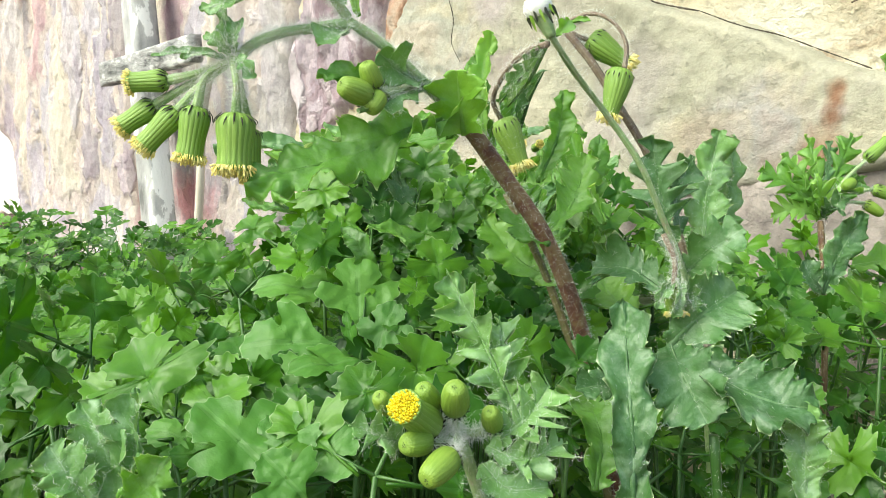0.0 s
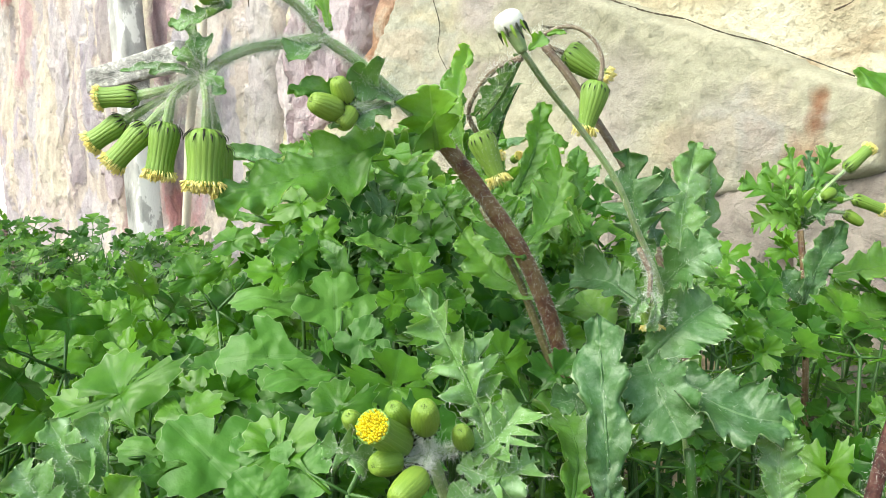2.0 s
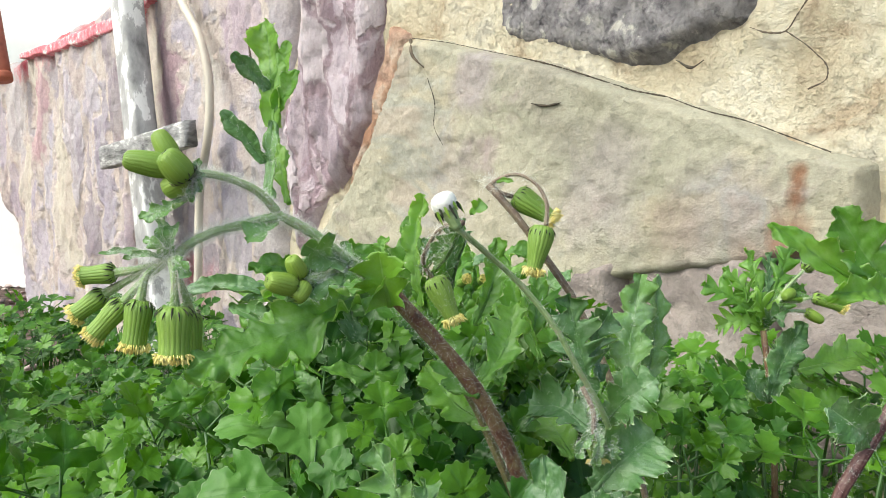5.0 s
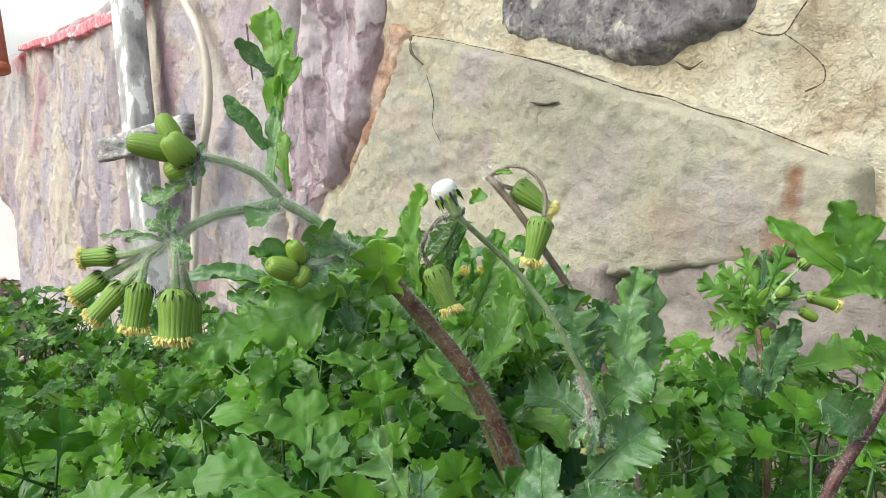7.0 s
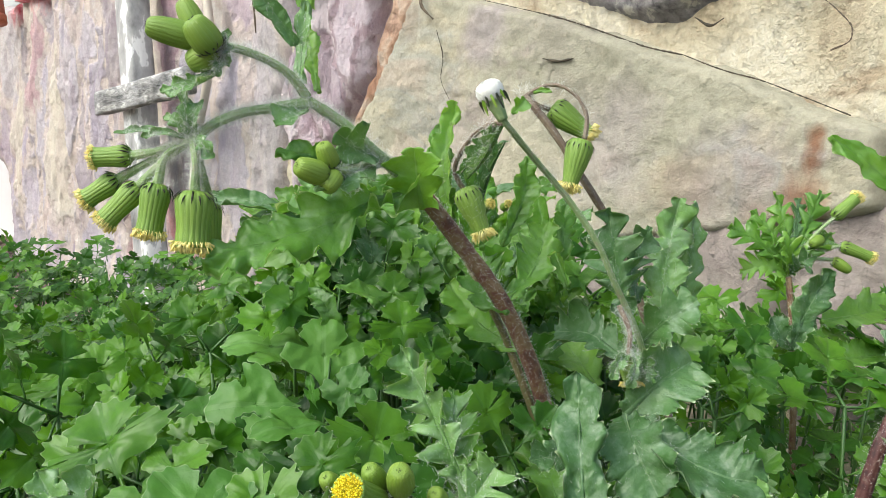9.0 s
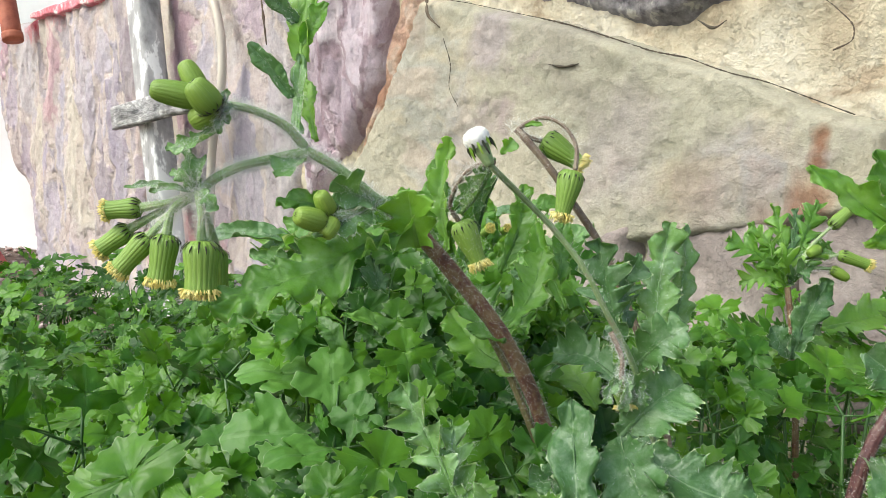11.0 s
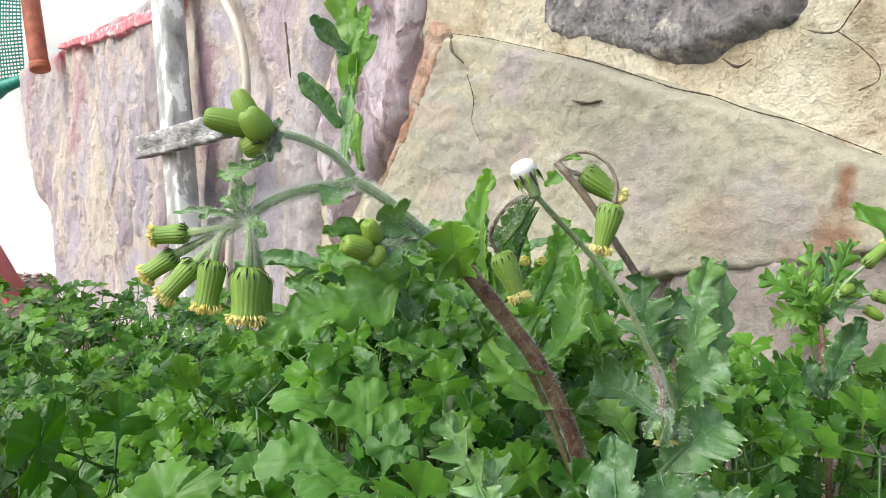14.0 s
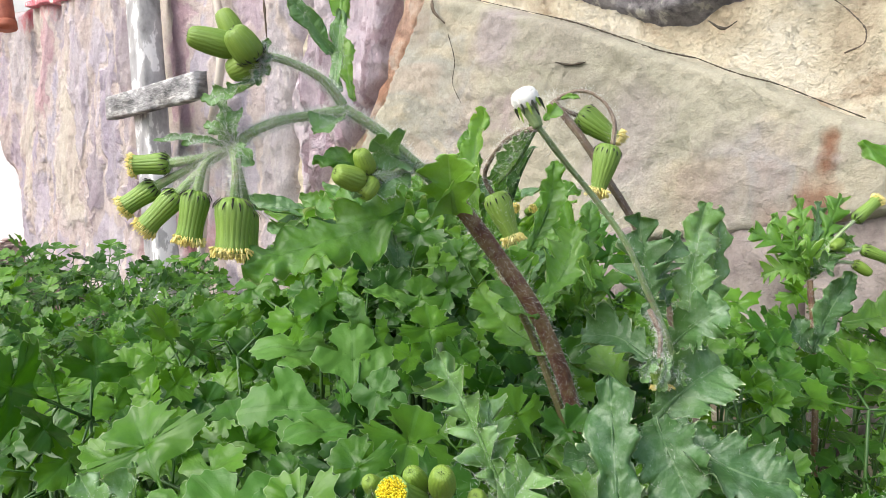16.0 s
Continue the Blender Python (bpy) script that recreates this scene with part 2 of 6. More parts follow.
def stone_material(name, broad, streaks, amount, scale, stretch, turn=(0, 0, 0), stains=(), bump=0.7, deep=0.003, warp=0.3, detail=7.0, crags=0.14, shards=None):
    """Rock: broad patches, streaks or grain over them, specks, and rusty stains at given places (x, y, z, radius, strength, colour)."""
    m, tree, bsdf = material(name)
    base = ramp(tree, noise_at(tree, scale, detail, 0.5, stretch, turn=turn, warp=warp), broad)
    over = ramp(tree, noise_at(tree, scale * 1.9, detail, 0.55, stretch, turn=turn, warp=warp), streaks)
    mask = ramp(tree, noise_at(tree, scale * 1.3, detail, 0.55, stretch, turn=turn), ((0.48, (0, 0, 0)), (0.53, (1, 1, 1))))
    colour = mixed(tree, sums(tree, "MULTIPLY", mask, amount), base, over)
    place = tree.nodes.new("ShaderNodeTexCoord")
    chips = None
    if shards:  # long slivers of other tones, split along the bed
        size, tones, joint = shards
        squeeze = tree.nodes.new("ShaderNodeMapping")
        squeeze.inputs["Scale"].default_value, squeeze.inputs["Rotation"].default_value = size, turn
        wander = tree.nodes.new("ShaderNodeTexNoise")
        wander.inputs["Scale"].default_value, wander.inputs["Detail"].default_value = 16.0, 6.0
        tree.links.new(place.outputs["Object"], wander.inputs["Vector"])
        shift = tree.nodes.new("ShaderNodeVectorMath")
        shift.operation, shift.inputs[1].default_value = "SCALE", (0, 0, 0)
        shift.inputs["Scale"].default_value = 0.085
        tree.links.new(wander.outputs["Color"], shift.inputs[0])
        moved = tree.nodes.new("ShaderNodeVectorMath")
        tree.links.new(place.outputs["Object"], moved.inputs[0])
        tree.links.new(shift.outputs[0], moved.inputs[1])
        tree.links.new(moved.outputs[0], squeeze.inputs[0])
        cell, gap = tree.nodes.new("ShaderNodeTexVoronoi"), tree.nodes.new("ShaderNodeTexVoronoi")
        gap.feature = "DISTANCE_TO_EDGE"
        for n in (cell, gap):
            n.inputs["Scale"].default_value = 1.0
            tree.links.new(squeeze.outputs[0], n.inputs["Vector"])
        pick = tree.nodes.new("ShaderNodeSeparateColor")
        tree.links.new(cell.outputs["Color"], pick.inputs[0])
        inner = ramp(tree, sums(tree, "ADD", gap.outputs["Distance"], sums(tree, "MULTIPLY", sums(tree, "SUBTRACT", noise_at(tree, 120, 5), 0.5), 0.14)), ((0.04, (0, 0, 0)), (0.1, (1, 1, 1))))
        tone = ramp(tree, pick.outputs[0], tones)
        colour = mixed(tree, 0.35, mixed(tree, inner, joint, tone), colour)
        chips = sums(tree, "MULTIPLY", inner, sums(tree, "SUBTRACT", pick.outputs[1], 0.4))
    ragged = noise_at(tree, 45, 6, 0.65, (1, 1, 0.5))
    for x, y, z, radius, strength, tone in stains:
        gap = tree.nodes.new("ShaderNodeVectorMath")
        gap.operation = "DISTANCE"
        tree.links.new(place.outputs["Object"], gap.inputs[0])
        gap.inputs[1].default_value = (x, y, z)
        inside = sums(tree, "SUBTRACT", 1.0, sums(tree, "DIVIDE", gap.outputs["Value"], radius))
        spot = ramp(tree, sums(tree, "ADD", inside, sums(tree, "MULTIPLY", sums(tree, "SUBTRACT", ragged, 0.5), 1.6)), ((0.25, (0, 0, 0)), (0.75, (1, 1, 1))))
        near = sums(tree, "GREATER_THAN", inside, 0.0)
        colour = mixed(tree, sums(tree, "MULTIPLY", sums(tree, "MULTIPLY", spot, near), strength), colour, tone)
    grain = noise_at(tree, 700, 4, 0.7)
    speck = ramp(tree, noise_at(tree, 260, 5, 0.75), ((0.3, (0.25, 0.25, 0.25)), (0.5, (0.5, 0.5, 0.5)), (0.72, (0.72, 0.72, 0.72))))
    colour = mixed(tree, 0.3, colour, speck, "OVERLAY")
    colour = mixed(tree, 0.25, colour, ramp(tree, grain, ((0.3, (0.35, 0.35, 0.35)), (0.7, (0.66, 0.66, 0.66)))), "OVERLAY")
    tree.links.new(colour, bsdf.inputs["Base Color"])
    bsdf.inputs["Roughness"].default_value = 0.88
    bsdf.inputs["Specular IOR Level"].default_value = 0.25
    loose = tuple(math.sqrt(q) for q in stretch)
    # flaked relief: small scarps with hard edges, over a fine grain
    scarp = sums(tree, "ADD", ramp(tree, noise_at(tree, 26, 9, 0.62, loose, turn=turn), ((0.44, (0, 0, 0)), (0.475, (0.5, 0.5, 0.5)), (0.54, (0.5, 0.5, 0.5)), (0.56, (1, 1, 1)))),
                 sums(tree, "MULTIPLY", ramp(tree, noise_at(tree, 85, 8, 0.65, loose, turn=turn), ((0.46, (0, 0, 0)), (0.5, (0.6, 0.6, 0.6)), (0.6, (0.6, 0.6, 0.6)), (0.62, (1, 1, 1)))), 0.5))
    rough = sums(tree, "ADD", sums(tree, "MULTIPLY", scarp, crags), sums(tree, "ADD", sums(tree, "MULTIPLY", noise_at(tree, 170, 8, 0.75, loose, turn=turn), 0.45), sums(tree, "MULTIPLY", grain, 0.15)))
    pits = ramp(tree, noise_at(tree, 190, 6, 0.7), ((0.36, (0, 0, 0)), (0.43, (1, 1, 1))))
    rough = sums(tree, "ADD", rough, sums(tree, "MULTIPLY", pits, 0.22))
    if chips is not None:
        rough = sums(tree, "ADD", rough, sums(tree, "MULTIPLY", chips, 1.4))
    bumped(tree, bsdf, rough, bump, deep * 1.2)
    return m


ROCK_BUFF = stone_material("buff_stone", ((0.36, (0.32, 0.295, 0.233)), (0.46, (0.37, 0.35, 0.266)), (0.56, (0.4, 0.375, 0.285)), (0.66, (0.45, 0.41, 0.309))),
                           ((0.36, (0.34, 0.28, 0.261)), (0.44, (0.39, 0.36, 0.275)), (0.52, (0.46, 0.41, 0.299)), (0.58, (0.37, 0.36, 0.305)), (0.66, (0.42, 0.36, 0.289))), 0.9, 6, (1, 1, 1.5), deep=0.0042, bump=0.65, detail=10.0, crags=0.07, warp=0.8,
                           stains=((0.0269, 0.5026, 0.2598, 0.035, 0.55, (0.36, 0.3, 0.33)), (0.0865, 0.4370, 0.1942, 0.050, 0.35, (0.36, 0.3, 0.33)), (0.0089, 0.5224, 0.1913, 0.050, 0.30, (0.36, 0.3, 0.33)), (0.1355, 0.3831, 0.1778, 0.050, 0.35, (0.36, 0.3, 0.33)), (0.1601, 0.3561, 0.2023, 0.008, 0.85, (0.21, 0.09, 0.045)), (0.1599, 0.3563, 0.1970, 0.008, 0.85, (0.21, 0.09, 0.045)), (0.1592, 0.3571, 0.1907, 0.008, 0.85, (0.21, 0.09, 0.045)), (0.1584, 0.3580, 0.1740, 0.020, 0.75, (0.23, 0.1, 0.05)), (0.1434, 0.3745, 0.1631, 0.020, 0.30, (0.27, 0.13, 0.07)), (0.1181, 0.4023, 0.1762, 0.030, 0.20, (0.27, 0.13, 0.07)), (-0.0220, 0.5564, 0.2690, 0.030, 0.25, (0.27, 0.13, 0.07))))
PAINTED_TOP = ((-0.6497, 1.2467, 0.3653, 0.060, 1.00, (0.55, 0.1, 0.12)), (-0.5752, 1.1648, 0.3745, 0.060, 1.00, (0.55, 0.1, 0.12)), (-0.5027, 1.0850, 0.3811, 0.060, 1.00, (0.55, 0.1, 0.12)), (-0.4463, 1.0231, 0.3848, 0.055, 1.00, (0.55, 0.1, 0.12)), (-0.3904, 0.9615, 0.3869, 0.050, 0.90, (0.55, 0.1, 0.12)), (-0.2972, 0.8590, 0.3706, 0.030, 0.80, (0.55, 0.1, 0.12)), (-0.2310, 0.7863, 0.1004, 0.050, 0.50, (0.55, 0.1, 0.12)))
ROCK_PURPLE = stone_material("purple_stone", ((0.38, (0.4, 0.335, 0.381)), (0.46, (0.539, 0.493, 0.512)), (0.54, (0.567, 0.512, 0.456)), (0.62, (0.502, 0.4, 0.4))),
                             ((0.4, (0.335, 0.26, 0.307)), (0.47, (0.614, 0.558, 0.577)), (0.54, (0.651, 0.595, 0.512)), (0.62, (0.502, 0.419, 0.465))),
                             0.7, 8, (2.0, 2.0, 0.8), turn=(0.16, 0.14, 0), warp=0.8, stains=PAINTED_TOP, deep=0.006, detail=5.0,
                             shards=((17, 17, 6), ((0.0, (0.307, 0.26, 0.335)), (0.2, (0.484, 0.446, 0.502)), (0.36, (0.539, 0.316, 0.335)), (0.46, (0.651, 0.586, 0.456)), (0.62, (0.558, 0.512, 0.502)), (0.76, (0.335, 0.279, 0.298)), (0.88, (0.577, 0.539, 0.577)), (1.0, (0.428, 0.353, 0.4))), (0.595, 0.502, 0.437)))
ROCK_LILAC = stone_material("lilac_stone", ((0.36, (0.426, 0.336, 0.37)), (0.5, (0.616, 0.515, 0.549)), (0.64, (0.739, 0.65, 0.65))),
                            ((0.38, (0.246, 0.168, 0.202)), (0.47, (0.56, 0.459, 0.504)), (0.56, (0.762, 0.683, 0.672)), (0.66, (0.381, 0.302, 0.336))), 0.7, 12, (2.2, 2.2, 0.6), turn=(0, -0.3, 0), deep=0.009, warp=0.6, detail=6.0, crags=0.3,
                            shards=((34, 34, 9), ((0.0, (0.448, 0.347, 0.403)), (0.4, (0.627, 0.526, 0.582)), (0.7, (0.739, 0.65, 0.672)), (1.0, (0.56, 0.426, 0.47))), (0.336, 0.224, 0.258)))
ROCK_DARK = stone_material("dark_stone", ((0.3, (0.16, 0.15, 0.155)), (0.55, (0.29, 0.27, 0.27)), (0.75, (0.42, 0.39, 0.36))),
                           ((0.38, (0.11, 0.1, 0.11)), (0.5, (0.26, 0.24, 0.245)), (0.58, (0.36, 0.34, 0.33)), (0.62, (0.55, 0.52, 0.46))), 0.9, 60, (1, 1, 1), bump=1.0, deep=0.004, crags=0.3)
ROCK_LOW = stone_material("brown_stone", ((0.3, (0.2, 0.165, 0.15)), (0.55, (0.35, 0.3, 0.27)), (0.75, (0.45, 0.4, 0.35))),
                          ((0.35, (0.15, 0.12, 0.12)), (0.7, (0.4, 0.34, 0.3))), 0.7, 14, (1, 1, 1.4))
ROCK_ORANGE = stone_material("orange_stone", ((0.36, (0.36, 0.2, 0.13)), (0.5, (0.5, 0.32, 0.22)), (0.64, (0.6, 0.47, 0.36))),
                             ((0.38, (0.3, 0.17, 0.13)), (0.5, (0.55, 0.36, 0.26)), (0.64, (0.66, 0.56, 0.46))), 0.7, 30, (1, 1, 1), bump=0.9, deep=0.005, crags=0.25)
MORTAR = stone_material("cream_mortar", ((0.36, (0.528, 0.429, 0.286)), (0.5, (0.66, 0.583, 0.422)), (0.64, (0.748, 0.682, 0.528))),
                        ((0.38, (0.462, 0.352, 0.233)), (0.46, (0.704, 0.627, 0.464)), (0.55, (0.77, 0.704, 0.55)), (0.64, (0.506, 0.462, 0.37))), 0.8, 14, (1, 1, 1.5), bump=0.9, deep=0.006, crags=0.2, stains=((0.1595, 0.3567, 0.2706, 0.018, 0.80, (0.27, 0.13, 0.07)), (0.1605, 0.3557, 0.2306, 0.012, 0.50, (0.27, 0.13, 0.07)), (-0.0626, 0.6010, 0.1886, 0.040, 0.50, (0.27, 0.13, 0.07)), (-0.0340, 0.5696, 0.2780, 0.030, 0.50, (0.27, 0.13, 0.07))))
RED_PAINT = plain_material("red_paint", ((0.36, (0.58, 0.12, 0.15)), (0.5, (0.7, 0.22, 0.26)), (0.58, (0.74, 0.36, 0.38)), (0.62, (0.8, 0.72, 0.68))), 110, 0.6, bump=0.5, deep=0.002)
WHITEWASH = plain_material("whitewash", ((0.3, (0.8, 0.77, 0.77)), (0.7, (0.87, 0.85, 0.85))), 12, 0.85)
STRING_RED = plain_material("muted_red_paint", ((0.3, (0.42, 0.06, 0.075)), (0.7, (0.52, 0.11, 0.12))), 15, 0.7)
RUST = plain_material("rusty_metal", ((0.3, (0.24, 0.06, 0.03)), (0.6, (0.4, 0.12, 0.06)), (0.75, (0.3, 0.14, 0.09))), 60, 0.7)
NET = plain_material("green_net", ((0.3, (0.02, 0.2, 0.14)), (0.7, (0.04, 0.36, 0.26))), 200, 0.5)
GREY_WOOD = plain_material("weathered_grey_paint", ((0.36, (0.13, 0.13, 0.125)), (0.44, (0.3, 0.295, 0.29)), (0.53, (0.44, 0.43, 0.42)), (0.55, (0.79, 0.78, 0.76))), 30, 0.75, (1, 1, 0.5), 0.6, 0.002, detail=8)
BAR_WOOD = plain_material("bare_grey_wood", ((0.36, (0.1, 0.1, 0.098)), (0.46, (0.24, 0.235, 0.23)), (0.56, (0.36, 0.35, 0.34)), (0.62, (0.6, 0.59, 0.57))), 38, 0.8, (1, 1, 2.5), 0.9, 0.0025, detail=8)
CABLE = plain_material("cream_cable", ((0.3, (0.5, 0.44, 0.36)), (0.7, (0.68, 0.62, 0.52))), 60, 0.5, (1, 1, 0.3))
TWIG = plain_material("dry_twig", ((0.3, (0.06, 0.045, 0.03)), (0.7, (0.17, 0.13, 0.09))), 200, 0.9, (1, 1, 0.3))
CRACK = plain_material("crack_dirt", ((0.3, (0.03, 0.025, 0.018)), (0.7, (0.1, 0.08, 0.055))), 200, 0.95)


# ---- mesh helpers ----
class Shape:
    """Vertices, faces and UVs that grow into one mesh."""

    def __init__(self):
        self.v, self.f, self.uv, self.count = [], [], [], 0

    def add(self, verts, faces, uv=None):
        verts = np.asarray(verts, float)
        self.v.append(verts)
        self.f.extend([tuple(i + self.count for i in face) for face in faces])
        self.uv.append(np.zeros((len(verts), 2)) if uv is None else np.asarray(uv, float))
        self.count += len(verts)
        return self

    def mesh(self, name, mat, origin=(0, 0, 0)):
        verts = np.concatenate(self.v) - np.asarray(origin, float)
        me = bpy.data.meshes.new(name)
        me.from_pydata(verts.tolist(), [], self.f)
        uv = np.concatenate(self.uv)
        layer = me.uv_layers.new(name="UVMap")
        loops = np.empty(len(me.loops), np.int32)
        me.loops.foreach_get("vertex_index", loops)
        layer.data.foreach_set("uv", uv[loops].ravel())
        me.polygons.foreach_set("use_smooth", np.ones(len(me.polygons), bool))
        me.materials.append(mat)
        me.update()
        return me


def grid_faces(rows, cols, wrap=False):
    out = []
    for r in range(rows - 1):
        for c in range(cols if wrap else cols - 1):
            d = (c + 1) % cols
            out.append((r * cols + c, r * cols + d, (r + 1) * cols + d, (r + 1) * cols + c))
    return out


def spline(points, steps):
    """A smooth curve through the points, evenly stepped along its length."""
    p = np.asarray(points, float)
    if len(p) == 2:
        return p[0] + (p[1] - p[0]) * np.linspace(0, 1, steps)[:, None]
    knot = np.concatenate([[0], np.cumsum(np.linalg.norm(np.diff(p, axis=0), axis=1) + 1e-9)])
    slope = np.diff(p, axis=0) / np.diff(knot)[:, None]
    span = np.diff(knot)
    lean = np.vstack([slope[0], (slope[:-1] * span[1:, None] + slope[1:] * span[:-1, None]) / (span[1:] + span[:-1])[:, None], slope[-1]])
    s = np.linspace(0, knot[-1], steps)
    k = np.clip(np.searchsorted(knot, s, side="right") - 1, 0, len(p) - 2)
    h, t = span[k][:, None], ((s - knot[k]) / span[k])[:, None]
    return ((2 * t ** 3 - 3 * t ** 2 + 1) * p[k] + (t ** 3 - 2 * t ** 2 + t) * h * lean[k] + (3 * t ** 2 - 2 * t ** 3) * p[k + 1] + (t ** 3 - t ** 2) * h * lean[k + 1])


def unit(v):
    v = np.asarray(v, float)
    return v / (np.linalg.norm(v, axis=-1, keepdims=True) + 1e-12)


def tube(points, radii, steps=24, sides=8, lumps=0.0, seed=0):
    """A round, tapered stem along a curve, closed at both ends."""
    rng = np.random.default_rng(seed)
    line = spline(points, steps)
    rad = np.interp(np.linspace(0, 1, steps), np.linspace(0, 1, len(radii)), radii)
    if lumps:
        rad = rad * (1 + lumps * rng.normal(size=steps))
    ahead = unit(np.gradient(line, axis=0))
    side = unit(np.cross(ahead, (0.31, 0.93, 0.2)))
    other = np.cross(ahead, side)
    ang = np.linspace(0, 2 * np.pi, sides, endpoint=False)
    verts = line[:, None] + rad[:, None, None] * (np.cos(ang)[None, :, None] * side[:, None] + np.sin(ang)[None, :, None] * other[:, None])
    faces = grid_faces(steps, sides, True) + [tuple(range(sides))[::-1], tuple(range((steps - 1) * sides, steps * sides))]
    uv = np.stack(np.broadcast_arrays((ang / 6.283)[None, :], np.linspace(0, 1, steps)[:, None]), -1).reshape(-1, 2)
    return verts.reshape(-1, 3), faces, uv


def hairs(line_points, radius, count, length, seed, spread=1.0):
    """Fine white hairs that stand off a stem."""
    rng = np.random.default_rng(seed)
    line = spline(line_points, 1200)
    s = Shape()
    ahead = unit(np.gradient(line, axis=0))
    for _ in range(count):
        k = rng.integers(0, 1200)
        out = unit(np.cross(ahead[k], unit(rng.normal(size=3))))
        way = unit(out + spread * 0.6 * rng.normal(size=3))
        a = line[k] + out * radius * 0.9
        long = length * rng.uniform(0.4, 1.3)
        b = a + way * long * 0.6
        c = b + unit(way + 0.8 * rng.normal(size=3)) * long * 0.5
        side = unit(np.cross(way, rng.normal(size=3))) * 0.000011
        s.add([a - side, a + side, b + side, b - side, c], [(0, 1, 2, 3), (3, 2, 4)])
    return s


def part(name, shape, mat, parent, label=""):
    """Links a shape as one mesh object under a thing or under a part; the shape is given in world places."""
    o = new(name, shape.mesh(name, mat, parent["at"]) if isinstance(shape, Shape) else shape)
    o.parent = parent
    o["at"] = tuple(parent["at"])
    return tagged(o, label)


def thing(name, at, label, category, group=""):
    o = new(name)
    o.location, o.empty_display_size = at, 0.01
    o["at"] = tuple(at)
    return tagged(o, label, category, group)


ACROSS = np.array([-1, -0.94, -0.82, -0.64, -0.4, -0.16, 0, 0.16, 0.4, 0.64, 0.82, 0.94, 1])


def blade(mid, width, lobes, seed, face=(0, -0.7, 0.7), cup=0.25, ripple=0.12, teeth=3, depth=0.6, neck=0.35, sweep=0.4, rows=170, rise=0.45):
    """A groundsel leaf along the curve mid: thick and crisped, with blunt lobes that twist out of its plane and small pale-tipped teeth."""
    rng = np.random.default_rng(seed)
    line = spline(mid, rows)
    ahead = unit(np.gradient(line, axis=0))
    up = unit(np.asarray(face, float) - ahead * (ahead @ np.asarray(face, float))[:, None])
    side = np.cross(ahead, up)
    long = np.linalg.norm(np.diff(line, axis=0), axis=1).sum()
    s = np.linspace(0, 1, rows)
    env = (neck + (1 - neck) * np.clip(s / rise, 0, 1) ** 1.2) * np.sqrt(np.clip((1 - s) / 0.3, 0, 1)) * 0.5 * width
    verts, uv = np.zeros((rows, len(ACROSS), 3)), np.zeros((rows, len(ACROSS), 2))
    calm, edge_line, twist, point = [], [], [], []
    box = np.ones(5) / 5
    for _ in range(2):
        bounds = np.concatenate([[0], np.cumsum(rng.uniform(0.45, 1.5, lobes))])
        phase = np.interp(s, bounds / bounds[-1], np.arange(lobes + 1)) + rng.uniform(0, 0.5)
        hump = np.convolve(np.pad(np.abs(np.sin(np.pi * phase)) ** (0.7 if depth < 0.72 else 1.3), 1, "edge"), np.ones(3) / 3, "valid")
        bite = np.interp(s, np.linspace(0, 1, lobes + 2), rng.uniform(0.72, 1.2, lobes + 2))
        outline = env * ((1 - depth) + depth * hump * bite)
        along = phase * (teeth + 1.4) + 0.25 * np.sin(9 * phase + seed)
        spike = (1 - np.abs(2 * (along % 1.0) - 1)) ** 2.2
        big = rng.uniform(0.3, 1.25, 400)[np.floor(along).astype(int) % 400]
        calm.append(np.convolve(np.pad(outline, 2, "edge"), box, "valid"))
        edge_line.append(outline * 0.9 + spike * big * (0.13 * env + 0.02 * width) * np.clip((1 - s) * 8, 0, 1))
        point.append(spike * np.clip(big * 1.3, 0, 1))
        raise_by = rng.uniform(-0.7, 0.8, 400)[np.floor(phase).astype(int) % 400]
        turn_by = rng.uniform(-0.8, 0.8, 400)[np.floor(phase).astype(int) % 400]
        twist.append((raise_by + turn_by * np.cos(np.pi * (phase % 1.0))) * hump * (0.35 + 0.65 * depth))
    ph = rng.uniform(0, 6.28, 6)
    ease = min(1.0, long / (2.4 * width)) ** 2
    for c, fr in enumerate(ACROSS):
        k = 0 if fr < 0 else 1
        g = np.clip((abs(fr) - 0.3) / 0.6, 0, 1) ** 1.5
        w = edge_line[k] if abs(fr) == 1 else abs(fr) * ((1 - g) * env * min(0.66, 1.1 - depth) + g * calm[k])
        swing = ripple * width * (1.3 * abs(fr) ** 2 * np.array([noise.noise((q * lobes * 1.2, k * 4.0 + 0.5 * fr, seed * 1.3)) for q in s]) + 0.4 * np.sin(5 * s + ph[2]) * fr)
        crease = width * (0.06 * np.array([fbm(q * 3, fr, 2.2, seed, 3) for q in s]) + 0.3 * ripple * np.array([noise.noise((q * long / width * 4.5, fr * 2.4, seed * 0.7)) + 0.4 * noise.noise((q * long / width * 10, fr * 5, seed * 0.9)) for q in s]))
        roll = 0.9 * width * max(0.0, abs(fr) - 0.72) ** 2 * np.array([fbm(q * lobes, k * 3.0, 1.1, seed + 11, 3) - 0.12 for q in s]) * 6
        lobe = twist[k] * w * abs(fr) ** 2.6 * 0.85
        lift = cup * w * (0.5 + abs(fr)) + lobe + (swing + crease + roll) * ease
        verts[:, c] = line + side * (np.sign(fr) * w)[:, None] * (1 - 0.25 * cup) + up * lift[:, None] + ahead * (sweep * w)[:, None]
        uv[:, c, 0], uv[:, c, 1] = 0.5 + 0.5 * fr, s
        if abs(fr) == 1:
            uv[:, c, 0] = 0.5 + 0.5 * fr * (0.955 + 0.045 * point[k])
    sh = Shape()
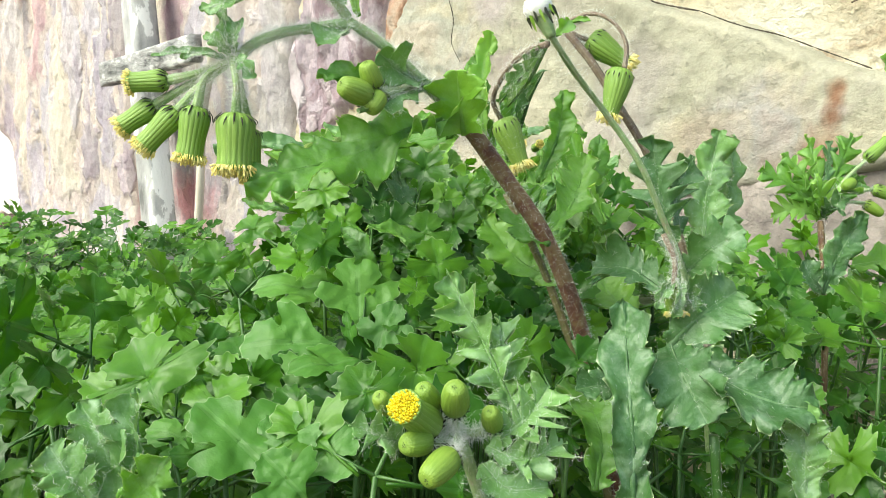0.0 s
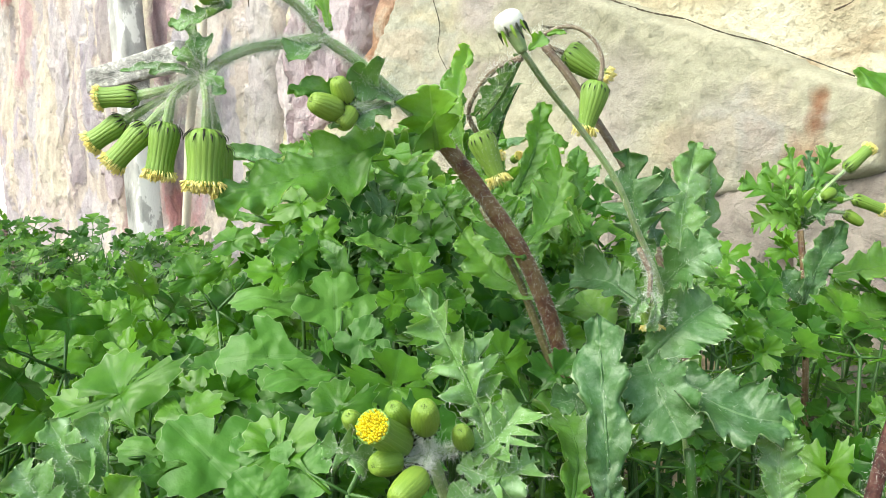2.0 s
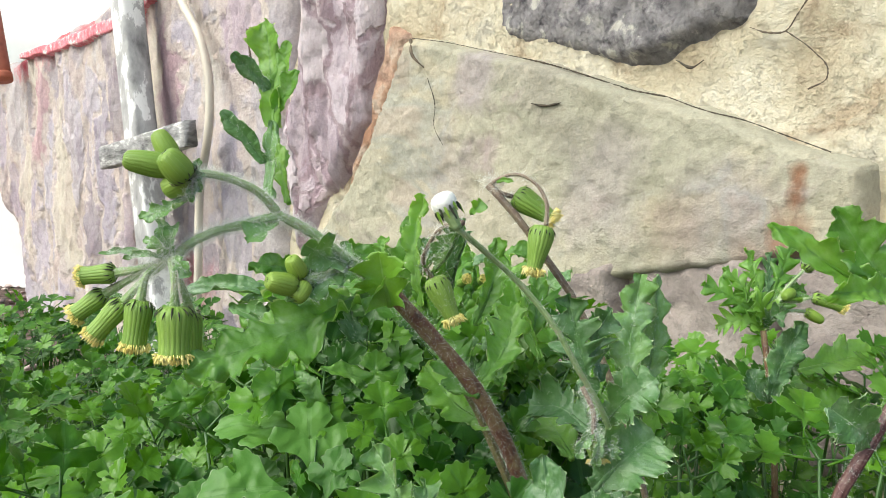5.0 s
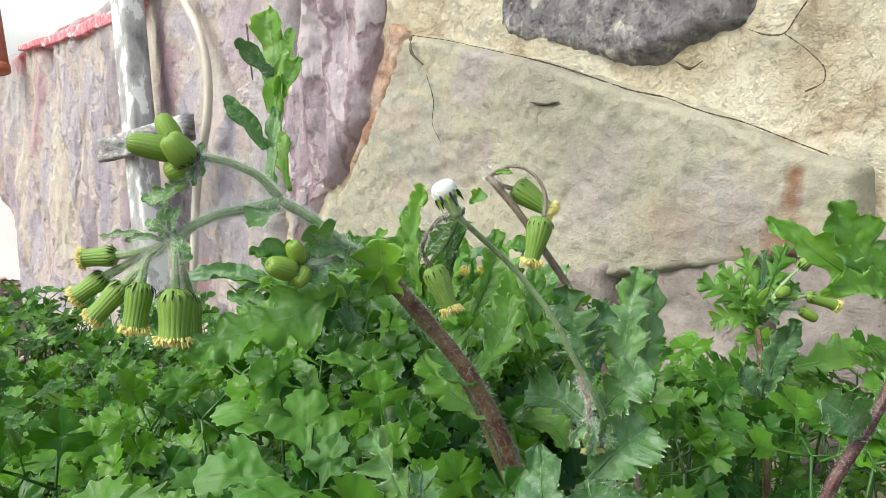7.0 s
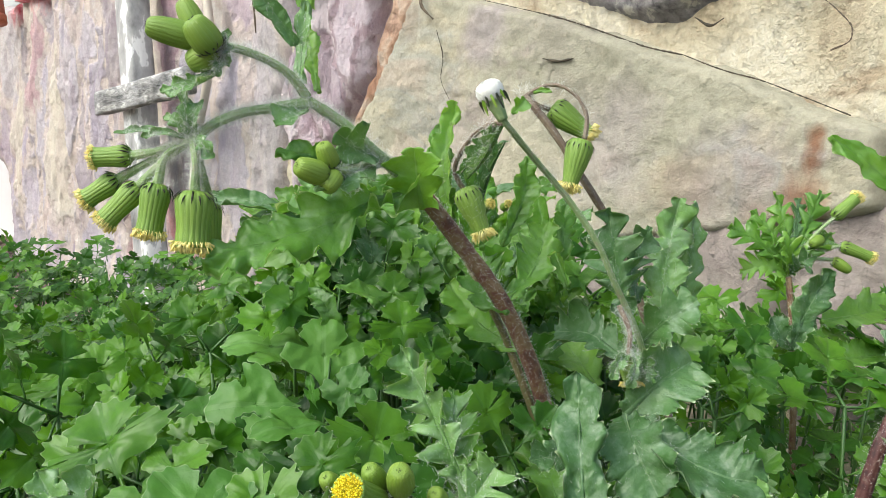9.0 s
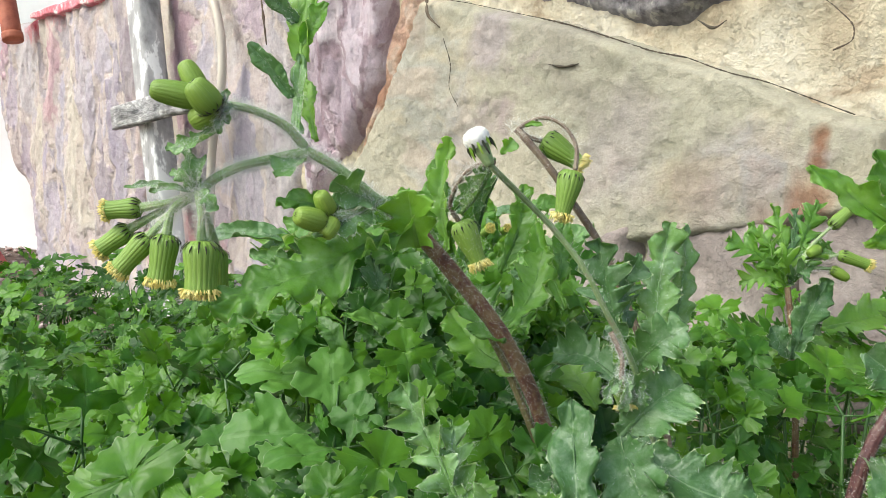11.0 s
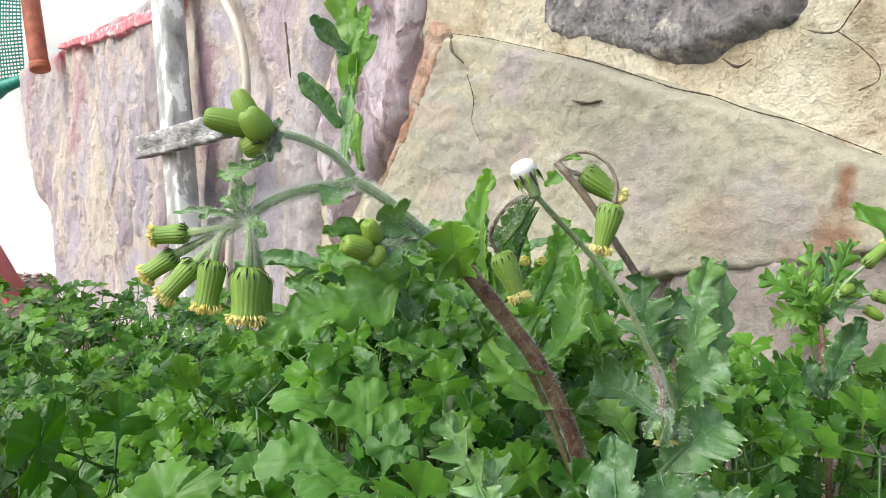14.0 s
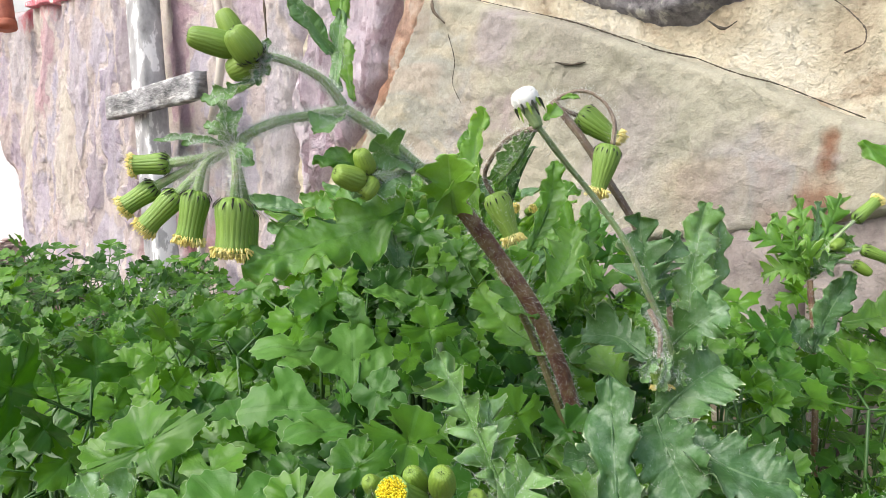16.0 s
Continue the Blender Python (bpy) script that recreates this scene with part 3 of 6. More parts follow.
    sh.add(verts.reshape(-1, 3), grid_faces(rows, len(ACROSS)), uv.reshape(-1, 2))
    sh.add(*tube(line - up * 0.00025, (0.03 * width + 0.0003, 0.0003, 0.0001), 20, 6))
    return sh


def frame_of(base, tip):
    """A turn that takes +z to the way from base to tip."""
    return (Vector(tip) - Vector(base)).to_track_quat("Z", "X").to_matrix().to_4x4()


def lathe(profile, ribs, depth, sides=60):
    """A round body of (radius, height) rows, with ribs along it."""
    ang = np.linspace(0, 2 * np.pi, sides, endpoint=False)
    verts, uv = [], []
    for k, (r, z) in enumerate(profile):
        rib = 1 + depth * np.minimum(1, 4 * r) * (np.abs(np.sin(ang * ribs / 2)) ** 0.7 - 0.6)
        verts.append(np.stack([np.cos(ang) * r * rib, np.sin(ang) * r * rib, np.full(sides, z)], 1))
        uv.append(np.stack([ang / 6.283, np.full(sides, k / len(profile))], 1))
    n = len(profile)
    return np.concatenate(verts), grid_faces(n, sides, True) + [tuple(range((n - 1) * sides, n * sides))], np.concatenate(uv)


HEADS = {}


def head_meshes(kind, variant):
    """Unit meshes of a flower head along +z: involucre, black-tipped scales, florets. kind: open, bud, spent."""
    if (kind, variant) in HEADS:
        return HEADS[kind, variant]
    rng = np.random.default_rng(40 + variant)
    shape_kind = "open" if kind == "fresh" else kind
    prof = {"open": ((0.1, -0.02), (0.3, 0.0), (0.42, 0.05), (0.49, 0.14), (0.48, 0.28), (0.44, 0.45), (0.42, 0.62), (0.43, 0.76), (0.47, 0.88), (0.42, 0.885)),
            "bud": ((0.1, -0.02), (0.34, 0.02), (0.46, 0.12), (0.51, 0.3), (0.505, 0.5), (0.47, 0.68), (0.42, 0.83), (0.35, 0.93), (0.22, 0.985), (0.05, 0.98)),
            "spent": ((0.1, -0.02), (0.36, 0.0), (0.5, 0.08), (0.52, 0.2), (0.45, 0.42), (0.36, 0.62), (0.31, 0.76), (0.31, 0.84), (0.27, 0.85))}[shape_kind]
    body = Shape()
    body.add(*lathe(prof, 19, 0.009 if kind == "bud" else 0.012, 76))
    scales = Shape()
    for k in range(15):
        a = 2 * np.pi * (k + rng.uniform(-0.3, 0.3)) / 15
        out, across = np.array([np.cos(a), np.sin(a), 0]), np.array([-np.sin(a), np.cos(a), 0])
        z0, z1 = rng.uniform(-0.02, 0.05), rng.uniform(0.12, 0.24)
        w = rng.uniform(0.024, 0.04)
        lift = rng.uniform(0.02, 0.06)
        r0, rm, r1 = 0.36, 0.5, 0.535
        rows = [out * r0 + (0, 0, z0), out * (rm + 0.012) + (0, 0, (z0 + z1) / 2), out * (r1 + lift) + (0, 0, z1)]
        scales.add([rows[0] - across * w, rows[0] + across * w, rows[1] + across * w, rows[1] - across * w, rows[1] + out * 0.03, rows[2]],
                   [(0, 1, 4), (0, 4, 3), (1, 2, 4), (3, 4, 5), (4, 2, 5), (0, 3, 5, 2, 1)])
    flor = Shape()
    n = {"open": 320, "fresh": 130, "bud": 6, "spent": 120}[kind]
    for k in range(n):
        share = math.sqrt((k + 0.5) / n)
        r = 0.45 * share * {"bud": 0.2, "spent": 0.75, "fresh": 0.9}.get(kind, 1)
        a = k * 2.39996
        base = np.array([r * math.cos(a), r * math.sin(a), 0.96 if kind == "bud" else 0.8])
        lean = np.array([math.cos(a), math.sin(a), 0]) * r
        high = {"bud": 0.04, "fresh": 0.15 - 0.05 * share}.get(kind, rng.uniform(0.07, 0.2) - 0.05 * share)
        top = base + lean * {"fresh": 0.05, "spent": 0.45}.get(kind, 0.18 * rng.uniform(0.2, 1.8)) + np.array([0, 0, high]) + rng.normal(size=3) * 0.014
        v, f, u = tube((base, (base + top) / 2, top), {"fresh": (0.034, 0.046, 0.034), "bud": (0.01, 0.012, 0.02)}.get(kind, (0.012, 0.016, 0.026)), 4, 6)
        flor.add(v, f, u)
        if kind in ("fresh", "bud"):
            continue
        way = unit(top - base)
        q = unit(np.cross(way, (0.3, 0.8, 0.1)))
        p = np.cross(way, q)
        for j in range(3):
            b = j * 2.0944 + k
            o = q * math.cos(b) + p * math.sin(b)
            x = np.cross(way, o)
            flor.add([top + o * 0.014 - x * 0.013, top + o * 0.014 + x * 0.013, top + o * 0.036 + way * 0.03], [(0, 1, 2)])
    made = (body.mesh("involucre", SMOOTH_BUD if kind == "bud" else RIBBED), scales.mesh("calyx", BRACT_TIP), flor.mesh("floret_disc", BRACT_TIP if kind == "bud" else FLORET_GOLD if kind == "fresh" else FLORET))
    HEADS[kind, variant] = made
    return made


def flower_head(plant, base, tip, wide, kind="open", variant=0, label=""):
    """A flower head from base to tip (the florets' end), as part of a plant."""
    body, scales, flor = head_meshes(kind, variant % 3)
    long = (Vector(tip) - Vector(base)).length
    o = part("flower_head" if kind != "bud" else "flower_bud", body, None, plant, label)
    o.matrix_basis = Matrix.Translation(Vector(base) - Vector(plant["at"])) @ frame_of(base, tip) @ pose(0, 0, 0, 0, 0, 37 * variant) @ Matrix.Diagonal((0.93 * wide, 0.93 * wide, long, 1))
    for name, data in (("calyx", scales), ("bract_tip" if kind == "bud" else "floret_disc", flor)):
        c = new(name, data)
        c.parent = o
        tagged(c, {"calyx": "black-tipped scales", "bract_tip": "dark tips of the closed bracts"}.get(name, "tiny yellow disc florets"), kind="stuff")
    return o


def stem(plant, points, radii, mat, name="stem", fuzz=0, seed=1, steps=40, label=""):
    sh = Shape()
    sh.add(*tube(points, [0.74 * r for r in radii], steps, 10, 0.03, seed))
    o = part(name, sh, mat, plant, label)
    if fuzz:
        tagged(part("down", hairs(points, 0.74 * min(radii), fuzz * 22, 0.0013, seed), DOWN, o, "fine white hairs"), kind="stuff")
    return o


def leaf(plant, mid, width, lobes=5, seed=1, mat=None, label="", **more):
    shape = blade(mid, width, lobes, seed, **more)
    o = part("leaf", shape, mat or GROUNDSEL, plant, label)
    if mat is GROUNDSEL_DOWNY or mat is GROUNDSEL_WOOLLY:
        rng = np.random.default_rng(seed)
        spots = shape.v[0].reshape(-1, len(ACROSS), 3)
        wool = Shape()
        for _ in range(220 if mat is GROUNDSEL_DOWNY else 650):
            k, c = rng.integers(4, 140), rng.choice((0, 0, 12, 12, 5, 6, 7, 3, 9))
            a = spots[k, c]
            out = unit(spots[k, c] - spots[k, 6] + 0.002 * rng.normal(size=3)) + unit(rng.normal(size=3))
            p = a + unit(out) * rng.uniform(0.0002, 0.0008)
            q = p + unit(out + 1.2 * rng.normal(size=3)) * rng.uniform(0.0002, 0.0005)
            w = unit(np.cross(out, rng.normal(size=3))) * 0.000008
            wool.add([a - w, a + w, p + w, p - w, q], [(0, 1, 2, 3), (3, 2, 4)])
        tagged(part("down", wool, DOWN, o, "white cobwebby hairs"), kind="stuff")
    return o


# ---- the wall's own frame: u along it, v up, w out of its face ----
ALONG, OUT, FOOT = np.array((0.6727, -0.7399, 0.0)), np.array((-0.7399, -0.6727, 0.0)), np.array((0.0, 0.55, 0.0))
WALL_TURN = Matrix((tuple(ALONG), tuple(OUT), (0, 0, 1))).transposed().to_4x4()


def on_wall(u, v, w=0.0):
    return FOOT + u * ALONG + w * OUT + v * np.array((0, 0, 1.0))


# ground
def ground_sheet():
    s = Shape()
    n = 120
    xs = np.sinh(np.linspace(-8.4, 8.4, n)) * 0.03
    verts = [(x, y + 0.4, (0.006 * fbm(x, y, 14, 3) if abs(x) < 1.2 and abs(y) < 1.2 else 0.0)) for y in xs for x in xs]
    s.add(verts, grid_faces(n, n))
    o = new("ground", s.mesh("ground", SOIL))
    return tagged(o, "bare brown garden soil with small stones", "ground", kind="structure")


ground = ground_sheet()


def wall_core():
    """The mortared mass of the wall behind its face stones; its top steps down at the free end."""
    s = Shape()
    us, vs = np.linspace(-0.9206, 0.5, 190), np.linspace(-0.02, 1.0, 110)
    top = np.interp(us, (-0.9206, -0.7800, -0.6260, -0.4492, -0.25, 0.5), (0.3450, 0.3600, 0.3680, 0.3720, 0.64, 0.66))
    front, back = [], []
    for k, u in enumerate(us):
        for q in vs:
            v = -0.02 + (top[k] + 0.02) * (q + 0.02) / 1.02
            w = 0.004 * fbm(u, v, 22, 5) + 0.002 * fbm(u, v, 80, 8)
            end = np.interp(v, (-0.02, 0.12, 0.31, 0.39), (-0.835, -0.885, -1.0, -1.06))
            a = end + (u - us[0]) * (0.5 - end) / (0.5 - us[0])
            front.append(on_wall(a, v, w))
            back.append(on_wall(a, v, -0.24))
    nu, nv = len(us), len(vs)
    s.add(front, grid_faces(nu, nv))
    s.add(back, [f[::-1] for f in grid_faces(nu, nv)])
    m = nu * nv
    rim = [k * nv for k in range(nu)] + [(nu - 1) * nv + j for j in range(nv)] + [k * nv + nv - 1 for k in range(nu)][::-1] + [j for j in range(nv)][::-1]
    for a, b in zip(rim, rim[1:] + rim[:1]):
        if a != b:
            s.f.append((a, a + m, b + m, b))
    o = new("wall_stone", s.mesh("wall_stone", MORTAR))
    o["at"] = (0, 0, 0)
    return tagged(o, "rubble stone wall pointed with cream mortar", "wall", kind="structure")


wall = wall_core()


def far_wall():
    """A whitewashed yard wall beyond the end of the stone wall, with a raked red plinth."""
    a, b = Vector((-2.4, 1.95, 0)), Vector((-0.40, 1.36, 0))
    bm = bmesh.new()
    way = (b - a).normalized()
    out = Vector((way.y, -way.x, 0))
    rows = [a - way * 1.5, b]
    low = [bm.verts.new(p + d) for p in rows for d in (Vector(), -out * 0.15)]
    high = [bm.verts.new(p + d + Vector((0, 0, 1.9))) for p in rows for d in (Vector(), -out * 0.15)]
    for f in ((0, 2, 6, 4), (3, 1, 5, 7), (1, 0, 4, 5), (2, 3, 7, 6), (4, 6, 7, 5)):
        vs = low + high
        bm.faces.new([vs[i] for i in f])
    bmesh.ops.recalc_face_normals(bm, faces=bm.faces)
    me = bpy.data.meshes.new("wall_white")
    bm.to_mesh(me)
    me.materials.append(WHITEWASH)
    o = new("wall_whitewashed", me)
    tagged(o, "plain whitewashed yard wall", "wall", kind="structure")
    return o


def raked_plinth():
    """A red-painted sloping stair string in front of the yard wall."""
    bm = bmesh.new()
    p = [Vector(q) for q in ((-0.8300, 1.1900, 0.2850), (-0.6400, 1.1500, 0.0), (-0.6400, 1.1400, -0.02), (-0.8300, 1.1700, -0.02))]
    back = Vector((-0.03, 0.1, 0))
    f = bm.faces.new([bm.verts.new(q) for q in p])
    g = bmesh.ops.extrude_face_region(bm, geom=[f])
    bmesh.ops.translate(bm, verts=[v for v in g["geom"] if isinstance(v, bmesh.types.BMVert)], vec=back)
    bmesh.ops.recalc_face_normals(bm, faces=bm.faces)
    bmesh.ops.bevel(bm, geom=list(bm.edges), offset=0.006, segments=2, affect="EDGES")
    me = bpy.data.meshes.new("stair_string")
    bm.to_mesh(me)
    me.materials.append(STRING_RED)
    o = new("stair_string", me)
    return tagged(o, "red-painted sloping stair string on the ground", "stair")


far_wall()
raked_plinth()


def gravel():
    """Pale pebbles on the soil by the wall's free end."""
    rng = np.random.default_rng(8)
    s = Shape()
    for _ in range(600):
        x, y = rng.uniform(-0.95, -0.3), rng.uniform(0.75, 1.5)
        r = rng.uniform(0.002, 0.006)
        th, ph = np.meshgrid(np.linspace(0, np.pi, 6), np.linspace(0, 6.283, 8, endpoint=False), indexing="ij")
        k = 1 + 0.2 * rng.normal(size=th.shape)
        k[0], k[-1] = 1, 1
        v = np.stack([np.sin(th) * np.cos(ph) * k * rng.uniform(0.8, 1.3), np.sin(th) * np.sin(ph) * k, 0.6 * np.cos(th)], -1).reshape(-1, 3) * r + (x, y, r * 0.4)
        s.add(v, grid_faces(6, 8, True))
    o = new("gravel", s.mesh("gravel", PEBBLE))
    tagged(o, "pale pinkish pebbles lying on the soil", "gravel", kind="stuff")


gravel()


# ---- stake, cable, post and net ----
def boxed(points, half, mat_seed, rounded=0.003, steps=26, wear=0.0012):
    """A bar of rectangular section along a line, with worn, rounded edges. half: half its width (across) and depth."""
    a, b = np.asarray(points[0], float), np.asarray(points[1], float)
    ahead = unit(b - a)
    deep = unit(OUT - ahead * (ahead @ OUT))
    across = np.cross(ahead, deep)
    ring = []
    for sx, sy in ((1, 1), (-1, 1), (-1, -1), (1, -1)):
        for k in range(3):
            ang = math.atan2(sy, sx) + (k - 1) * 0.7
            ring.append((sx * (half[0] - rounded) + rounded * math.cos(ang), sy * (half[1] - rounded) + rounded * math.sin(ang)))
    verts = []
    for t in np.linspace(0, 1, steps):
        c = a + (b - a) * t
        for j, (x, y) in enumerate(ring):
            k = wear * fbm(t * 0.5 + j * 0.13, mat_seed, 9, mat_seed)
            verts.append(c + across * (x + k) + deep * (y + k))
    n = len(ring)
    s = Shape()
    s.add(verts, grid_faces(steps, n, True) + [tuple(range(n))[::-1], tuple(range((steps - 1) * n, steps * n))])
    return s


stake = thing("stake", tuple(on_wall(-0.40, 0.0, 0.05)), "weathered grey-painted wooden stake with a short cross bar, beside the wall", "stake")
part("post", boxed(((-0.2460, 0.7462, -0.0200), (-0.3054, 0.8115, 0.5300)), (0.0150, 0.0108), 2), GREY_WOOD, stake)
part("cross_bar", boxed(((-0.3167, 0.7973, 0.2171), (-0.1925, 0.6606, 0.2336)), (0.0108, 0.005), 4, 0.002), BAR_WOOD, stake, "short flat grey cross bar")

hose = thing("cable", tuple(on_wall(-0.33, 0.0, 0.03)), "cream plastic cable hanging down the wall", "cable")
sh = Shape()
sh.add(*tube(((-0.2270, 0.7491, -0.0200), (-0.2122, 0.7328, 0.1200), (-0.2051, 0.7251, 0.1930), (-0.1957, 0.7147, 0.2268), (-0.1908, 0.7093, 0.2507), (-0.1910, 0.7096, 0.2860), (-0.1990, 0.7184, 0.3150), (-0.2172, 0.7384, 0.3450), (-0.2606, 0.7861, 0.4200)), (0.0037, 0.0037), 60, 10))
part("sheath", sh, CABLE, hose)

post = thing("rusty_post", tuple(on_wall(-0.8137, 0.3309, 0.045)), "thin rust-red metal post fixed to the wall's end", "post")
sh = Shape()
sh.add(*tube((on_wall(-0.8137, 0.3290, 0.045), on_wall(-0.8538, 0.4316, 0.045), on_wall(-0.8900, 0.5300, 0.045)), (0.0122, 0.0122), 20, 14))
part("pole", sh, RUST, post)
sh = Shape()
sh.add(*tube((on_wall(-0.8120, 0.3250, 0.045), on_wall(-0.8150, 0.3350, 0.045)), (0.0132, 0.0132), 4, 14))
part("collar", sh, RUST, post, "rusty collar at the post's foot")


def net():
    s = Shape()
    a, b, c, d = (np.array(p) for p in ((-0.8966, 1.3905, 0.5231), (-0.7412, 1.3731, 0.5028), (-0.7283, 1.3582, 0.3377), (-0.8918, 1.3708, 0.3088)))
    for k in range(30):
        t = k / 29
        bulge = np.array((0, -0.01 * math.sin(9 * t), 0))
        s.add(*tube((a + (b - a) * t, (a + (b - a) * t + d + (c - d) * t) / 2 + bulge, d + (c - d) * t), (0.0011, 0.0011), 8, 4))
        s.add(*tube((a + (d - a) * t, (a + (d - a) * t + b + (c - b) * t) / 2 + bulge, b + (c - b) * t), (0.0013, 0.0013), 8, 4))
    o = thing("shade_net", tuple(d), "green plastic netting tied to the rusty post", "net")
    part("mesh_cloth", s, NET, o)
    s = Shape()
    s.add(*tube((d, (c + d) / 2 - np.array((0, 0, 0.012)), c), (0.011, 0.014, 0.009), 14, 10, 0.1, 3))
    part("rolled_hem", s, NET, o)


net()


# ---- parsley ----
HALF_LEAF = ((0.0, 0.012, 0), (0.12, 0.025, 0), (0.26, 0.06, 0), (0.255, 0.24, 0), (0.23, 0.36, 1), (0.33, 0.36, 0), (0.39, 0.56, 1), (0.44, 0.46, 0), (0.54, 0.60, 1), (0.53, 0.45, 0), (0.64, 0.46, 1), (0.57, 0.28, 0),
             (0.53, 0.065, 0), (0.61, 0.11, 0), (0.70, 0.34, 1), (0.755, 0.25, 0), (0.87, 0.34, 1), (0.87, 0.20, 0), (0.99, 0.18, 1), (0.965, 0.07, 0), (1.07, 0.0, 1))


HALF_BROAD = ((0.0, 0.012, 0), (0.12, 0.05, 0), (0.27, 0.15, 0), (0.31, 0.31, 0), (0.34, 0.43, 1), (0.41, 0.43, 0), (0.50, 0.56, 1), (0.555, 0.505, 0), (0.66, 0.53, 1), (0.655, 0.41, 0), (0.62, 0.29, 0),
              (0.60, 0.19, 0), (0.67, 0.23, 0), (0.755, 0.34, 1), (0.81, 0.28, 0), (0.90, 0.29, 1), (0.925, 0.19, 0), (1.0, 0.15, 1), (0.99, 0.06, 0), (1.05, 0.0, 1))


def toothed(rng, rings, half=HALF_LEAF, corner=0.15, rounds=2, fold=0.12, wavy=0.04):
    """A flat leaf blade along +x from the origin, one metre long: two side lobes and an end lobe, with blunt teeth. corner: how much of each corner is rounded off."""
    rim = []
    for sign in (1, -1):
        side = []
        for x, y, tip in half:
            side.append((x + rng.normal() * 0.012, sign * (y * (1 + rng.normal() * 0.04) + rng.normal() * 0.008), tip))
        rim += side if sign == 1 else side[-2::-1]
    rim = np.array(rim)
    rim[:, 1] *= rng.uniform(0.95, 1.2)
    for _ in range(rounds):
        after = np.roll(rim, -1, 0)
        rim = np.stack([(1 - corner) * rim + corner * after, corner * rim + (1 - corner) * after], 1).reshape(-1, 3)
    n = len(rim)
    centre = np.array((0.5, 0.0))
    bend, lean, lift = rng.uniform(0.0, 0.4), rng.uniform(-0.12, 0.12), rng.uniform(-0.35, 0.15, 2)
    ph = rng.uniform(0, 40)
    verts, uv = [], []
    for k in range(rings):
        q = (k + 0.04) / (rings - 0.96)
        x, y = (centre[0] + (rim[:, 0] - centre[0]) * q), rim[:, 1] * q
        z = fold * np.abs(y) - bend * np.clip(x - 0.2, 0, 2) ** 2 + lean * y + np.where(y > 0, lift[0], lift[1]) * np.abs(y) ** 1.7
        z = z + wavy * np.array([noise.noise((a * 3.2 + ph, b * 3.2, ph)) + 0.4 * noise.noise((a * 8 + ph, b * 8, 3.0)) for a, b in zip(x, y)])
        verts.append(np.stack([x, y, z], 1))
        last = k == rings - 1
        uv.append(np.stack([0.5 + 0.42 * y / 0.6, (0.967 + 0.033 * rim[:, 2]) if last else np.full(n, 0.96 * q)], 1))
    return np.concatenate(verts), grid_faces(rings, n, True) + [tuple(range(n))], np.concatenate(uv)


def leaflet_mesh(seed, rings=6, rounds=2):
    """A parsley leaflet on a short stalk."""
    rng = np.random.default_rng(seed)
    s = Shape()
    s.add(*toothed(rng, rings, HALF_LEAF, 0.19, rounds, 0.16, 0.07))
    s.add(*tube(((-0.3, 0, 0), (0.0, 0, 0), (0.25, 0, -0.015)), (0.026, 0.024, 0.01), 4, 5))
    return s.mesh("leaflet", PARSLEY)


def broad_mesh(seed):
    """A broad leaflet with shallow, notched lobes."""
    rng = np.random.default_rng(seed)
    s = Shape()
    s.add(*toothed(rng, 12, HALF_BROAD, 0.2, 2, 0.12, 0.06))
    return s.mesh("leaflet", PARSLEY_PALE)


LEAFLETS = [leaflet_mesh(200 + k) for k in range(9)]
LEAFLETS_FAR = [leaflet_mesh(300 + k, 4, 1) for k in range(7)]
LEAFLETS_BROAD = [broad_mesh(400 + k) for k in range(5)]


